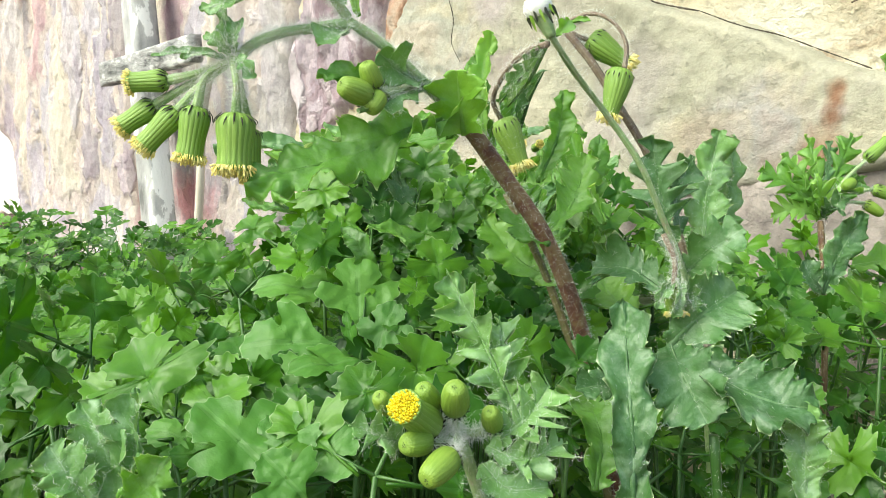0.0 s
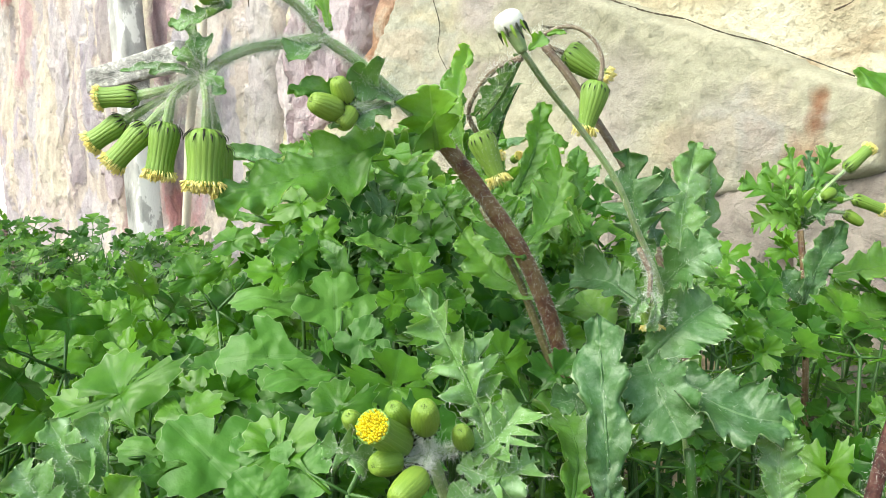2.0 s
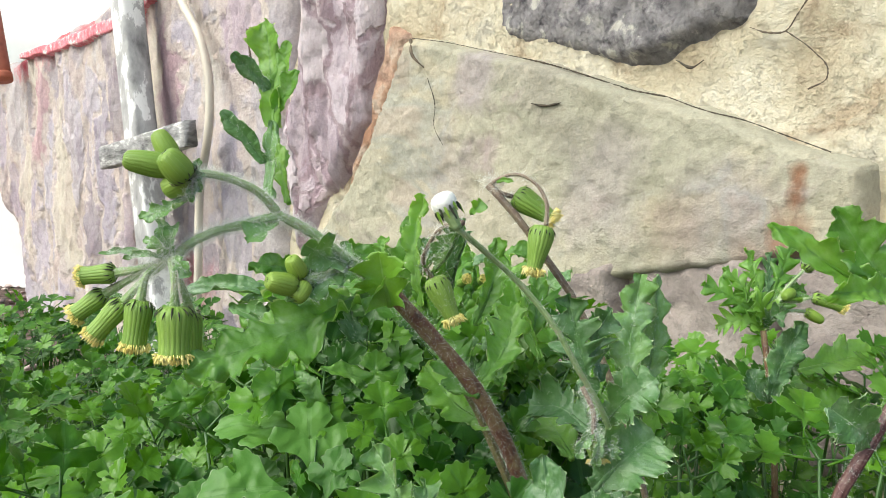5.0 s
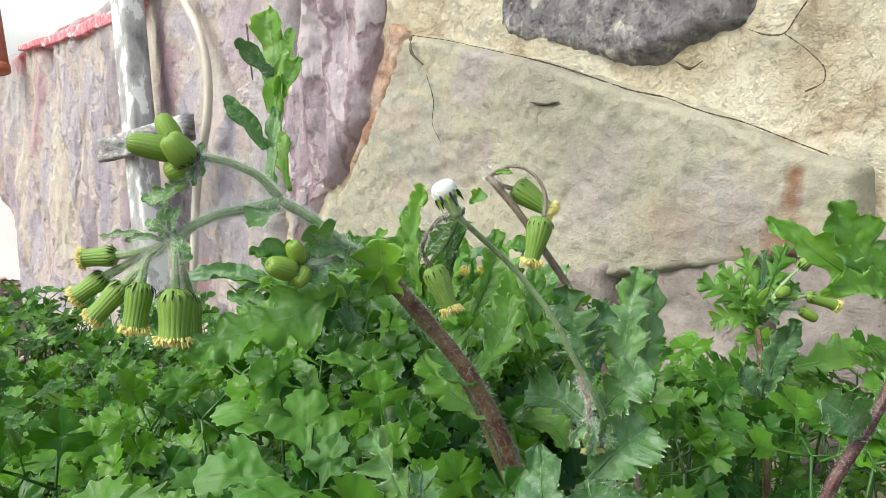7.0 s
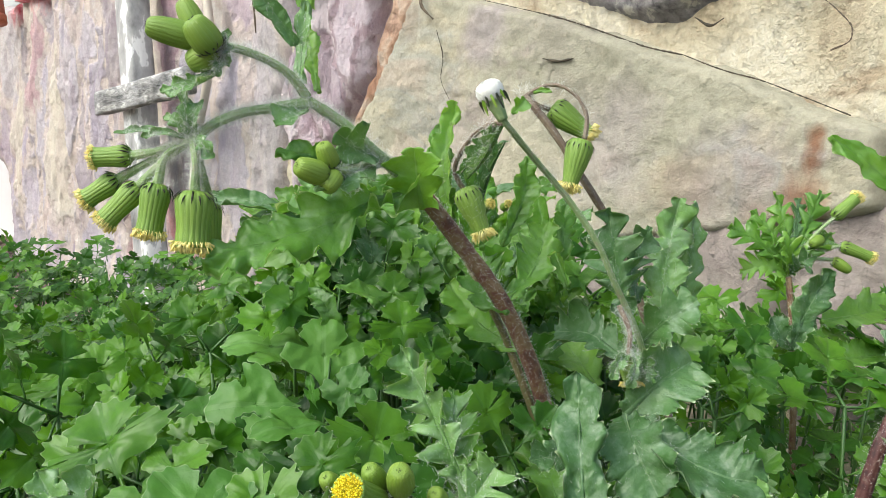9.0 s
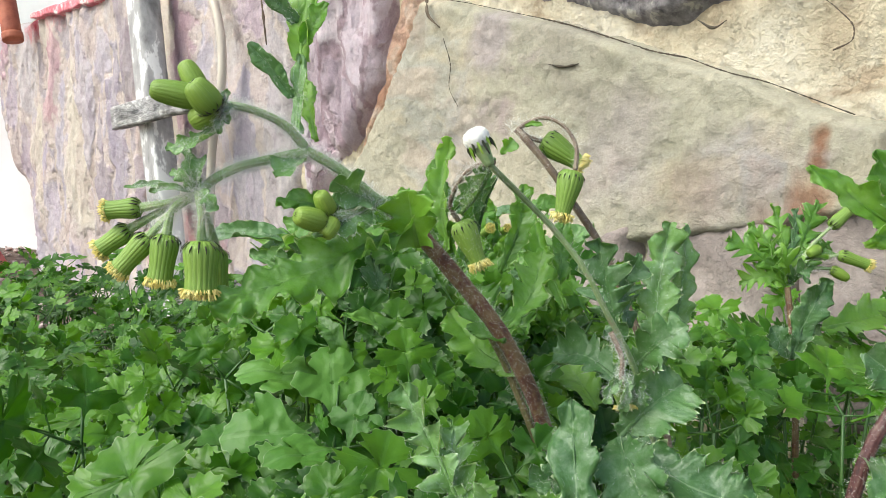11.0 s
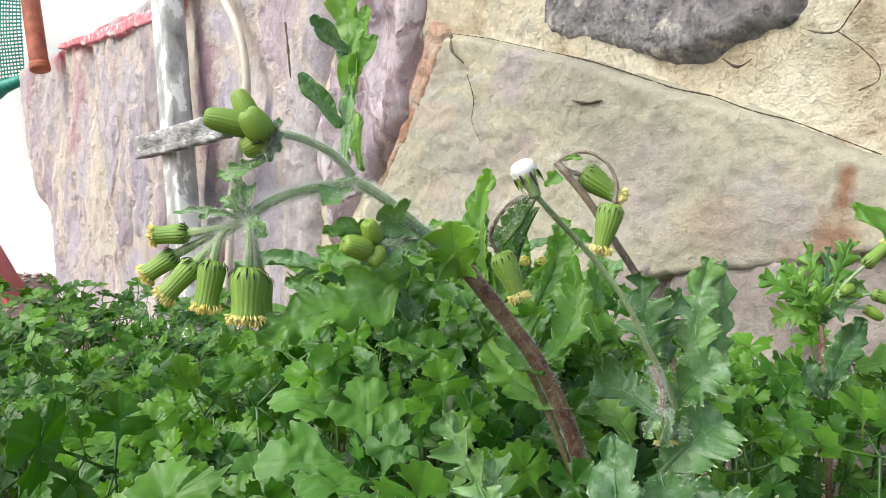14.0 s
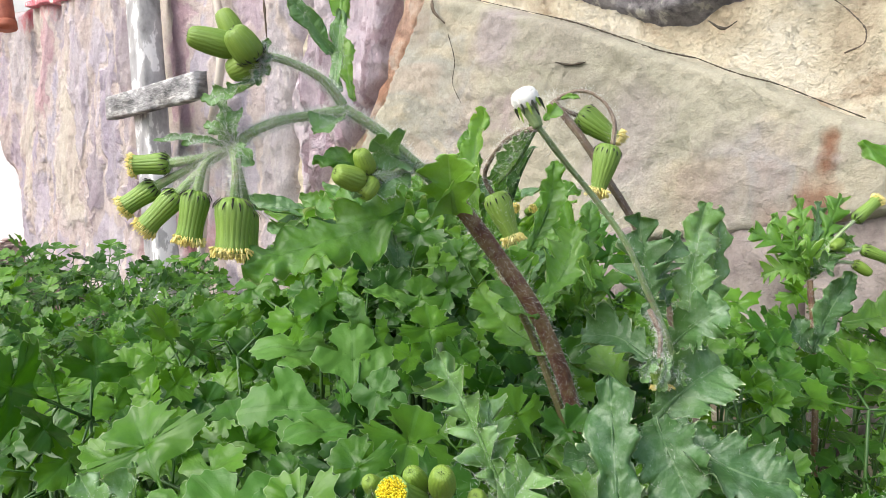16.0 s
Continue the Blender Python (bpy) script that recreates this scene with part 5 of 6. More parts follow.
leaf(main, ((0.0134, 0.1593, 0.1746), (0.0172, 0.1623, 0.1837), (0.0179, 0.1640, 0.1913)), 0.006, 5, 55, face=(0.2, -0.85, 0.3), depth=0.4, ripple=0.16)
leaf(main, ((0.0129, 0.1385, 0.1664), (0.0107, 0.1415, 0.1676), (0.0080, 0.1491, 0.1741)), 0.0095, 4, 49, GROUNDSEL, face=(0, -0.9, 0.35))
leaf(main, ((0.0163, 0.1459, 0.1586), (0.0108, 0.1479, 0.1609), (0.0036, 0.1534, 0.1679)), 0.0100, 4, 50, GROUNDSEL, face=(0.2, -0.9, 0.35))
leaf(main, ((0.0131, 0.1416, 0.1676), (0.0174, 0.1461, 0.1718), (0.0208, 0.1520, 0.1801)), 0.0090, 4, 51, GROUNDSEL, face=(-0.3, -0.9, 0.35))
# two round buds beside the stem
for k, (base, tip, wide) in enumerate((((-0.0142, 0.1196, 0.1881), (-0.0177, 0.1166, 0.1895), 0.0036), ((-0.0135, 0.1207, 0.1894), (-0.0147, 0.1189, 0.1925), 0.003), ((-0.0129, 0.1206, 0.1885), (-0.0140, 0.1184, 0.1862), 0.003))):
    flower_head(main, base, tip, wide, "bud", k + 1, "round green bud")
stem(main, ((-0.0075, 0.1300, 0.1905), (-0.0110, 0.1248, 0.1890), (-0.0137, 0.1206, 0.1884)), (0.0008, 0.0008), STEM_GREEN, "pedicel", 60, 52, 14)

# ---- the groundsel that has gone to seed ----
seedy = thing("groundsel", (0.05, 0.155, 0.0), "groundsel plant gone to seed, with wilting curled stalks", "groundsel", "groundsel plants")
stem(seedy, ((0.0095, 0.1190, 0.1964), (0.0142, 0.1262, 0.1919), (0.0202, 0.1306, 0.1859), (0.0253, 0.1316, 0.1794), (0.0290, 0.1336, 0.1725), (0.0339, 0.1373, 0.1641), (0.0388, 0.1424, 0.1509), (0.05, 0.155, -0.004)),
     (0.0006, 0.0007, 0.0010, 0.0015), STEM_GREEN, "stem", 80, 60, 60)
stem(seedy, ((0.0157, 0.1553, 0.2019), (0.0208, 0.1544, 0.1962), (0.0260, 0.1542, 0.1887), (0.0313, 0.1540, 0.1810), (0.0356, 0.1537, 0.1722), (0.0401, 0.1529, 0.1604), (0.052, 0.158, 0.05), (0.05, 0.155, -0.004)),
     (0.0010, 0.0009, 0.0011, 0.0015), STEM_DRY, "stem", 70, 61, 60, "browned stem")
stem(seedy, ((0.0161, 0.1552, 0.2019), (0.0181, 0.1544, 0.2032), (0.0208, 0.1535, 0.2038), (0.0242, 0.1521, 0.2021), (0.0261, 0.1506, 0.1984), (0.0259, 0.1500, 0.1946)), (0.0006, 0.0004, 0.0006), STEM_DRY, "pedicel", 20, 62, 40)
stem(seedy, ((0.0163, 0.1552, 0.2017), (0.0178, 0.1550, 0.2005), (0.0204, 0.1559, 0.1996)), (0.0006, 0.0006), STEM_DRY, "pedicel", 20, 63, 14)
flower_head(seedy, (0.0254, 0.1500, 0.1944), (0.0232, 0.1487, 0.1852), 0.0049, "spent", 0, "hanging head with pale yellow florets")
flower_head(seedy, (0.0210, 0.1569, 0.2000), (0.0288, 0.1550, 0.1947), 0.0052, "spent", 1, "swollen green head with a yellow tip")
stem(seedy, ((0.0104, 0.1303, 0.1965), (0.0079, 0.1353, 0.1957), (0.0050, 0.1409, 0.1924), (0.0039, 0.1453, 0.1881), (0.0056, 0.1469, 0.1852)), (0.0007, 0.0005, 0.0006), STEM_DRY, "pedicel", 30, 64, 40)
flower_head(seedy, (0.0056, 0.1469, 0.1856), (0.0095, 0.1456, 0.1770), 0.0049, "spent", 2, "spent head with ragged yellow florets")
tagged(part("wool", hairs(((0.0053, 0.1470, 0.1858), (0.0072, 0.1460, 0.1827), (0.0086, 0.1451, 0.1800)), 0.0022, 150, 0.001, 35), DOWN, seedy, "white cottony hairs"), kind="stuff")
for k, (a, b, c) in enumerate((((0.0104, 0.1314, 0.1970), (0.0081, 0.1369, 0.1932), (0.0044, 0.1403, 0.1882)), ((0.0100, 0.1312, 0.1961), (0.0082, 0.1356, 0.1914), (0.0056, 0.1401, 0.1876)))):
    leaf(seedy, (a, b, c), 0.0022, 5, 65 + k, GROUNDSEL_WOOLLY, "wilted curled leaf", face=(-0.6, -0.6, 0.4), cup=0.9)
leaf(seedy, ((0.0083, 0.1496, 0.1835), (0.0099, 0.1484, 0.1892), (0.0120, 0.1471, 0.1939)), 0.0042, 4, 68, GROUNDSEL_DOWNY, face=(-0.8, -0.6, 0.2), cup=0.8)


def seed_head(plant, base, tip, wide):
    """A head in fruit: white pappus ball over dark, folded-back bracts."""
    body = Shape()
    base, tip = np.array(base), np.array(tip)
    way = unit(tip - base)
    body.add(*tube((base, base + (tip - base) * 0.4, base + (tip - base) * 0.75), (0.0007, 0.0011, 0.0015), 10, 12))
    q = unit(np.cross(way, (0.2, 0.9, 0.3)))
    p = np.cross(way, q)
    head = part("seed_head", body, STEM_GREEN, plant, "head gone to seed")
    for k in range(14):
        a = k * 0.4488
        o = q * math.cos(a) + p * math.sin(a)
        x = np.cross(way, o)
        top = base + (tip - base) * 0.75 + o * 0.0014
        end = base + (tip - base) * 0.4 - way * 0.0005 * (k % 3) + o * 0.0019
        bract = Shape()
        bract.add([top - x * 0.0003, top + x * 0.0003, end + x * 0.0001, end - x * 0.0001, (top + end) / 2 + o * 0.0004], [(0, 1, 4), (1, 2, 4), (2, 3, 4), (3, 0, 4)])
        part("bract", bract, BRACT_TIP if k % 2 else BRACT_GREEN, head, "shrivelled bract, folded back")
    rng = np.random.default_rng(3)
    ball = Shape()
    centre = base + (tip - base) * 0.72
    r = wide / 2
    for k in range(1500):
        d = unit(rng.normal(size=3))
        d = unit(d + way * 0.55)
        long = r * rng.uniform(0.9, 1.0) * (1 - 0.25 * max(0, (d @ way)) ** 2)
        side = unit(np.cross(d, rng.normal(size=3))) * 0.00007
        e = centre + d * long
        ball.add([centre - side, centre + side, e + side * 0.7, e - side * 0.7], [(0, 1, 2, 3)])
    n, m = 14, 24
    th, ph = np.meshgrid(np.linspace(0, 2.3, n), np.linspace(0, 6.283, m, endpoint=False), indexing="ij")
    rr = 0.93 * r * (1 - 0.25 * np.clip(np.cos(th), 0, 1) ** 2)[..., None]
    dome = centre + rr * (np.cos(th)[..., None] * way + np.sin(th)[..., None] * (np.cos(ph)[..., None] * q + np.sin(ph)[..., None] * p))
    ball.add(dome.reshape(-1, 3), grid_faces(n, m, True))
    tagged(part("pappus", ball, DOWN, head, "white tuft of seed down"), kind="stuff")


seed_head(seedy, (0.0095, 0.1190, 0.1964), (0.0067, 0.1192, 0.2017), 0.0041)
tagged(part("tuft", hairs(((0.0144, 0.1553, 0.2020), (0.0168, 0.1554, 0.2028)), 0.0006, 200, 0.0016, 9), DOWN, seedy, "white woolly tuft at the stem's tip"), kind="stuff")
leaf(seedy, ((0.0116, 0.1315, 0.1979), (0.0127, 0.1306, 0.1989), (0.0135, 0.1307, 0.2000)), 0.003, 2, 71, face=(0, -0.9, 0.3))
leaf(seedy, ((0.0172, 0.1543, 0.2025), (0.0185, 0.1533, 0.2028), (0.0201, 0.1523, 0.2026)), 0.0012, 2, 72, GROUNDSEL_BRIGHT, face=(0, -0.9, 0.3))
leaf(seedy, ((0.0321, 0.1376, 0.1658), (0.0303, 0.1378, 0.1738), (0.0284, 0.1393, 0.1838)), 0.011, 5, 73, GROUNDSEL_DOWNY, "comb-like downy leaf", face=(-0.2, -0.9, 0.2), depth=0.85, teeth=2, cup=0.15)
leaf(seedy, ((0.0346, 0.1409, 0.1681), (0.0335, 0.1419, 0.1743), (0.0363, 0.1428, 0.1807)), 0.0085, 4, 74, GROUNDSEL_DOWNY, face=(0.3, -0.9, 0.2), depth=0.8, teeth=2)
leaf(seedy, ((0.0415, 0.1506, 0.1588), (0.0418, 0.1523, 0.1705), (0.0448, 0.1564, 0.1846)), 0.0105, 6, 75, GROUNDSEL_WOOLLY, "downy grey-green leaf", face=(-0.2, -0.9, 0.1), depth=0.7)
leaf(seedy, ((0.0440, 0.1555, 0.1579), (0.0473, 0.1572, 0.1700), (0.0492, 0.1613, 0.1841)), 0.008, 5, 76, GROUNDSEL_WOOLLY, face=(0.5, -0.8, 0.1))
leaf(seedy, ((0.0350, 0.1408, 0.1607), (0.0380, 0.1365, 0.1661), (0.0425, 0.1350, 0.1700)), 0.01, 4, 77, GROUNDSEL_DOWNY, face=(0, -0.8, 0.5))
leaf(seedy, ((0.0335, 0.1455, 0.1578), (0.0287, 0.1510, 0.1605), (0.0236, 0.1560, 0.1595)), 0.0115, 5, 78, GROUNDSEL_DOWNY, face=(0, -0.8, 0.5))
leaf(seedy, ((0.0264, 0.1621, 0.1669), (0.0227, 0.1687, 0.1769), (0.0192, 0.1756, 0.1893)), 0.006, 6, 79, face=(-0.4, -0.8, 0.2), cup=0.5)
leaf(seedy, ((0.0315, 0.1544, 0.1496), (0.0299, 0.1629, 0.1518), (0.0261, 0.1706, 0.1562)), 0.011, 5, 82, face=(0, -0.8, 0.5), depth=0.45)
leaf(seedy, ((0.0319, 0.1643, 0.1481), (0.0323, 0.1729, 0.1518), (0.0347, 0.1808, 0.1574)), 0.011, 5, 89, face=(0.1, -0.8, 0.5), depth=0.45)
leaf(seedy, ((0.0250, 0.1674, 0.1684), (0.0268, 0.1735, 0.1756), (0.0280, 0.1796, 0.1832)), 0.006, 5, 80, face=(0.2, -0.8, 0.4))
# a wilted head that hangs between the leaves
stem(seedy, ((0.0302, 0.1350, 0.1688), (0.0318, 0.1334, 0.1648), (0.0317, 0.1329, 0.1613)), (0.0006, 0.0005), STEM_DRY, "pedicel", 30, 81, 14)
flower_head(seedy, (0.0324, 0.1348, 0.1608), (0.0326, 0.1331, 0.1560), 0.0045, "spent", 1, "withered dull green head")
for k, (a, m, c) in enumerate((((0.0323, 0.1340, 0.1620), (0.0301, 0.1318, 0.1607), (0.0289, 0.1314, 0.1577)), ((0.0323, 0.1340, 0.1620), (0.0325, 0.1312, 0.1604), (0.0315, 0.1312, 0.1565)), ((0.0325, 0.1340, 0.1620), (0.0342, 0.1328, 0.1605), (0.0356, 0.1322, 0.1572)))):
    leaf(seedy, (a, m, c), 0.0028, 4, 83 + k, GROUNDSEL_WOOLLY, "shrivelled woolly leaf", face=(0, -0.9, 0.3), cup=0.6)

# ---- the low shoot with the yellow flower, close to the eye ----
shoot = thing("groundsel", (0.016, 0.112, 0.0), "short groundsel shoot with one open yellow flower among buds", "groundsel", "groundsel plants")
HUB = (-0.0016, 0.1041, 0.1481)
stem(shoot, ((0.016, 0.112, -0.004), (0.0028, 0.1081, 0.1344), HUB), (0.0016, 0.0011), STEM_GREEN, "stem", 120, 90)
for k, (base, tip, wide, kind) in enumerate((((-0.0050, 0.1033, 0.1490), (-0.0083, 0.0958, 0.1543), 0.0047, "fresh"), ((-0.0095, 0.1045, 0.1499), (-0.0110, 0.1000, 0.1537), 0.0026, "bud"),
                                             ((-0.0041, 0.1054, 0.1496), (-0.0060, 0.1011, 0.1545), 0.0031, "bud"), ((-0.0020, 0.1044, 0.1497), (-0.0022, 0.0986, 0.1555), 0.0036, "bud"),
                                             ((0.0031, 0.1060, 0.1474), (0.0020, 0.1011, 0.1518), 0.0028, "bud"), ((-0.0042, 0.1021, 0.1478), (-0.0079, 0.0977, 0.1487), 0.0034, "bud"),
                                             ((-0.0012, 0.1000, 0.1479), (-0.0053, 0.0937, 0.1463), 0.0037, "bud"))):
    if kind == "bud":
        base = tuple(np.array(tip) + (np.array(base) - np.array(tip)) * 0.72)
    stem(shoot, (HUB, (np.array(HUB) + np.array(base)) / 2 + np.array((0, 0, -0.0006)), base), (0.0006, 0.0006), STEM_GREEN, "pedicel", 40, 91 + k, 10)
    flower_head(shoot, base, tip, wide, kind, k, "open yellow flower facing out" if kind == "fresh" else "round green bud with a dark eye")
D, F = GROUNDSEL_DOWNY, GROUNDSEL_WOOLLY
leaf(shoot, ((0.0071, 0.1116, 0.1451), (0.0025, 0.1142, 0.1549), (-0.0033, 0.1188, 0.1652)), 0.0085, 7, 101, F, "woolly, deeply cut leaf", face=(-0.3, -0.85, 0.3), depth=0.9, cup=0.5, ripple=0.2, teeth=2)
leaf(shoot, ((0.0070, 0.1094, 0.1438), (0.0048, 0.1147, 0.1517), (0.0042, 0.1217, 0.1583)), 0.0075, 6, 102, F, face=(0.2, -0.85, 0.3), depth=0.9, cup=0.5, ripple=0.2, teeth=2)
leaf(shoot, ((0.0025, 0.1039, 0.1468), (0.0065, 0.1042, 0.1496), (0.0096, 0.1068, 0.1533)), 0.0085, 5, 103, F, face=(0.1, -0.8, 0.5), depth=0.88, cup=0.45, ripple=0.2)
leaf(shoot, ((0.0018, 0.1028, 0.1465), (0.0058, 0.1016, 0.1457), (0.0113, 0.1038, 0.1470)), 0.0085, 5, 104, F, face=(0.1, -0.7, 0.6), depth=0.88, cup=0.45, ripple=0.2)
leaf(shoot, ((-0.0070, 0.1039, 0.1459), (-0.0108, 0.1012, 0.1484), (-0.0143, 0.1005, 0.1500)), 0.006, 4, 105, F, face=(0, -0.8, 0.5), depth=0.88, cup=0.45, ripple=0.2)
leaf(shoot, ((0.0011, 0.1016, 0.1449), (0.0038, 0.1002, 0.1428), (0.0092, 0.1011, 0.1425)), 0.009, 4, 106, F, face=(0, -0.7, 0.6))
tagged(part("wool", hairs((HUB, (0.0024, 0.1046, 0.1518), (0.0058, 0.1041, 0.1489)), 0.0009, 70, 0.0013, 12), DOWN, shoot, "white cottony hairs"), kind="stuff")

# ---- broad downy leaves at the foot ----
rosette = thing("groundsel", (0.036, 0.125, 0.0), "leafy groundsel shoot with broad downy grey-green leaves", "groundsel", "groundsel plants")
stem(rosette, ((0.036, 0.125, -0.004), (0.0376, 0.1235, 0.1322), (0.0365, 0.1237, 0.1408)), (0.0012, 0.001), STALK, "stem", 40, 111)
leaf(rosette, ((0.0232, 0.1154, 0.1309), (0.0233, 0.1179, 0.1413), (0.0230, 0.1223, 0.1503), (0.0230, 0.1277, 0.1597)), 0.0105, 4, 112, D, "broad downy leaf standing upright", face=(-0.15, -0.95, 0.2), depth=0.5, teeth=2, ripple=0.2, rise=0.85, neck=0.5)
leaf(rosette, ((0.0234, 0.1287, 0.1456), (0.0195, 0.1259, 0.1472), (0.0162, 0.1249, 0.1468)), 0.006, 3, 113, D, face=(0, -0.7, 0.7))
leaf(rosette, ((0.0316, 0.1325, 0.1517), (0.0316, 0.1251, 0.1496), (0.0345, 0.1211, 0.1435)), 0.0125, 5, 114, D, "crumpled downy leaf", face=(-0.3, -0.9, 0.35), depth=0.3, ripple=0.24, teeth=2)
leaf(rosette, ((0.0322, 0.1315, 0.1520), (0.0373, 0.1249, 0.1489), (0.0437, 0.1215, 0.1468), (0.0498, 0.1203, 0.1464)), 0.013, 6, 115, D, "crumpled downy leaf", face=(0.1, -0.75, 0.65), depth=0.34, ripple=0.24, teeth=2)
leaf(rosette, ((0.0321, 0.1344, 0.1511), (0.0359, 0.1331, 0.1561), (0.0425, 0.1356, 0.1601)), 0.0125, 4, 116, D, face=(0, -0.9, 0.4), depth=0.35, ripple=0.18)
leaf(rosette, ((0.0481, 0.1170, 0.1305), (0.0481, 0.1192, 0.1386), (0.0478, 0.1215, 0.1471)), 0.0075, 6, 117, F, face=(-0.1, -0.95, 0.2), depth=0.36, ripple=0.24)
leaf(rosette, ((0.0203, 0.1265, 0.1305), (0.0218, 0.1325, 0.1370), (0.0186, 0.1434, 0.1424)), 0.012, 5, 118, face=(0.2, -0.9, 0.4))

# ---- the groundsel nearer the wall ----
right = thing("groundsel", (0.09, 0.2, 0.0), "upright groundsel with a crown of lobed leaves and small heads", "groundsel", "groundsel plants")
stem(right, ((0.09, 0.2, -0.004), (0.0889, 0.1945, 0.1046), (0.0884, 0.1978, 0.1201), (0.0888, 0.2009, 0.1344), (0.0887, 0.2041, 0.1489), (0.0877, 0.2073, 0.1635)), (0.0014, 0.0012, 0.001), STEM_RED, "stem", 120, 120)
CROWN = (0.0877, 0.2074, 0.1642)
for k, (tip, wide, mat) in enumerate((((0.0723, 0.2082, 0.1754), 0.0095, GROUNDSEL), ((0.0779, 0.2087, 0.1796), 0.007, GROUNDSEL), ((0.0853, 0.2132, 0.1834), 0.007, GROUNDSEL), ((0.0920, 0.2151, 0.1826), 0.0065, GROUNDSEL_DOWNY),
                                      ((0.0985, 0.2173, 0.1845), 0.009, GROUNDSEL), ((0.0755, 0.2066, 0.1647), 0.0085, GROUNDSEL), ((0.0833, 0.2026, 0.1727), 0.0085, GROUNDSEL_BRIGHT), ((0.1006, 0.2137, 0.1743), 0.0075, GROUNDSEL), ((0.0912, 0.2028, 0.1675), 0.007, GROUNDSEL_DOWNY))):
    a, b = np.array(CROWN), np.array(tip)
    leaf(right, (a, a * 0.5 + b * 0.5 + np.array((0, -0.001, 0.002)), b), wide, 6, 121 + k, mat, face=(0.3 * math.sin(k * 2.4), -0.9, 0.35), depth=0.82, teeth=2, cup=0.15, ripple=0.1, sweep=0.7)
leaf(right, ((0.0880, 0.2027, 0.1464), (0.0904, 0.2029, 0.1547), (0.0966, 0.2045, 0.1661)), 0.0095, 4, 131, GROUNDSEL_DOWNY, face=(0.1, -0.9, 0.3), depth=0.4)
leaf(right, ((0.0887, 0.2037, 0.1462), (0.0855, 0.2032, 0.1497), (0.0830, 0.2040, 0.1543)), 0.007, 3, 132, GROUNDSEL_DOWNY, face=(0, -0.9, 0.3), depth=0.4)
leaf(right, ((0.1002, 0.2144, 0.1514), (0.1083, 0.2165, 0.1526), (0.1214, 0.2197, 0.1553)), 0.013, 4, 133, face=(0, -0.7, 0.7), depth=0.35)
leaf(right, ((0.0952, 0.2077, 0.1398), (0.1021, 0.2081, 0.1427), (0.1163, 0.2111, 0.1444)), 0.011, 4, 134, GROUNDSEL, face=(0, -0.6, 0.8), depth=0.35)
for k, (base, tip, wide, kind) in enumerate((((0.0993, 0.2113, 0.1783), (0.1058, 0.2121, 0.1844), 0.0037, "open"), ((0.1013, 0.2103, 0.1715), (0.1100, 0.2097, 0.1684), 0.0035, "open"), ((0.0993, 0.2098, 0.1679), (0.1037, 0.2093, 0.1653), 0.003, "bud"), ((0.0959, 0.2096, 0.1731), (0.0926, 0.2074, 0.1718), 0.003, "bud"))):
    stem(right, (CROWN, (np.array(CROWN) + np.array(base)) / 2 + np.array((0, 0, 0.002)), base), (0.0007, 0.0006), STEM_GREEN, "pedicel", 20, 140 + k, 10)
    flower_head(right, base, tip, wide, kind, k, "small upright head" if kind == "open" else "small green bud")

# ---- the groundsel at the edge ----
edge = thing("groundsel", (0.058, 0.13, 0.0), "tall groundsel with a dark red stem and dark lobed leaves", "groundsel", "groundsel plants")
stem(edge, ((0.058, 0.13, -0.004), (0.0617, 0.1195, 0.1356), (0.0635, 0.1191, 0.1477), (0.0659, 0.1192, 0.1565), (0.0697, 0.1200, 0.1624), (0.0763, 0.1231, 0.1713), (0.0803, 0.1255, 0.1822)), (0.0019, 0.0017, 0.0012), STEM_DARK, "stem", 200, 150)
TOP = (0.0803, 0.1255, 0.1822)
for k, (mid, tip, wide) in enumerate((((0.0681, 0.1267, 0.1890), (0.0578, 0.1278, 0.1962), 0.0065), ((0.0724, 0.1268, 0.1908), (0.0681, 0.1290, 0.1986), 0.0095), ((0.0733, 0.1231, 0.1860), (0.0641, 0.1203, 0.1863), 0.006))):
    leaf(edge, (TOP, mid, tip), wide, 5, 151 + k, face=(-0.3, -0.85, 0.4), cup=0.4, depth=0.55)
leaf(edge, ((0.0723, 0.1210, 0.1630), (0.0681, 0.1185, 0.1664), (0.0634, 0.1181, 0.1699)), 0.0085, 4, 155, D, face=(-0.2, -0.9, 0.4), depth=0.4)
leaf(edge, ((0.0672, 0.1189, 0.1540), (0.0666, 0.1136, 0.1527), (0.0679, 0.1111, 0.1487)), 0.011, 4, 156, D, face=(-0.2, -0.9, 0.4), depth=0.4)

# ---- leafy groundsel behind, and a downy one close to the eye ----
behind = thing("groundsel", (0.01, 0.215, 0.0), "bushy groundsel plant with many dark lobed leaves", "groundsel", "groundsel plants")
rng = np.random.default_rng(77)
BUSH = ((-0.0445, 0.1980, 0.1769), (-0.0364, 0.1986, 0.1808), (-0.0318, 0.2041, 0.1839), (-0.0243, 0.1889, 0.1807), (-0.0193, 0.2197, 0.1860), (-0.0114, 0.1995, 0.1827), (-0.0074, 0.2201, 0.1870), (-0.0350, 0.1779, 0.1742), (-0.0241, 0.1881, 0.1717), (-0.0131, 0.1787, 0.1752), (-0.0061, 0.1889, 0.1746), (0.0015, 0.2000, 0.1843), (0.0067, 0.1897, 0.1794), (0.0131, 0.1898, 0.1788), (0.0211, 0.2007, 0.1846), (0.0301, 0.2107, 0.1812), (0.0113, 0.2206, 0.1859), (0.0163, 0.1792, 0.1715), (0.0281, 0.1896, 0.1714), (-0.0008, 0.1785, 0.1687), (0.0286, 0.1789, 0.1644), (-0.0078, 0.1730, 0.1659))
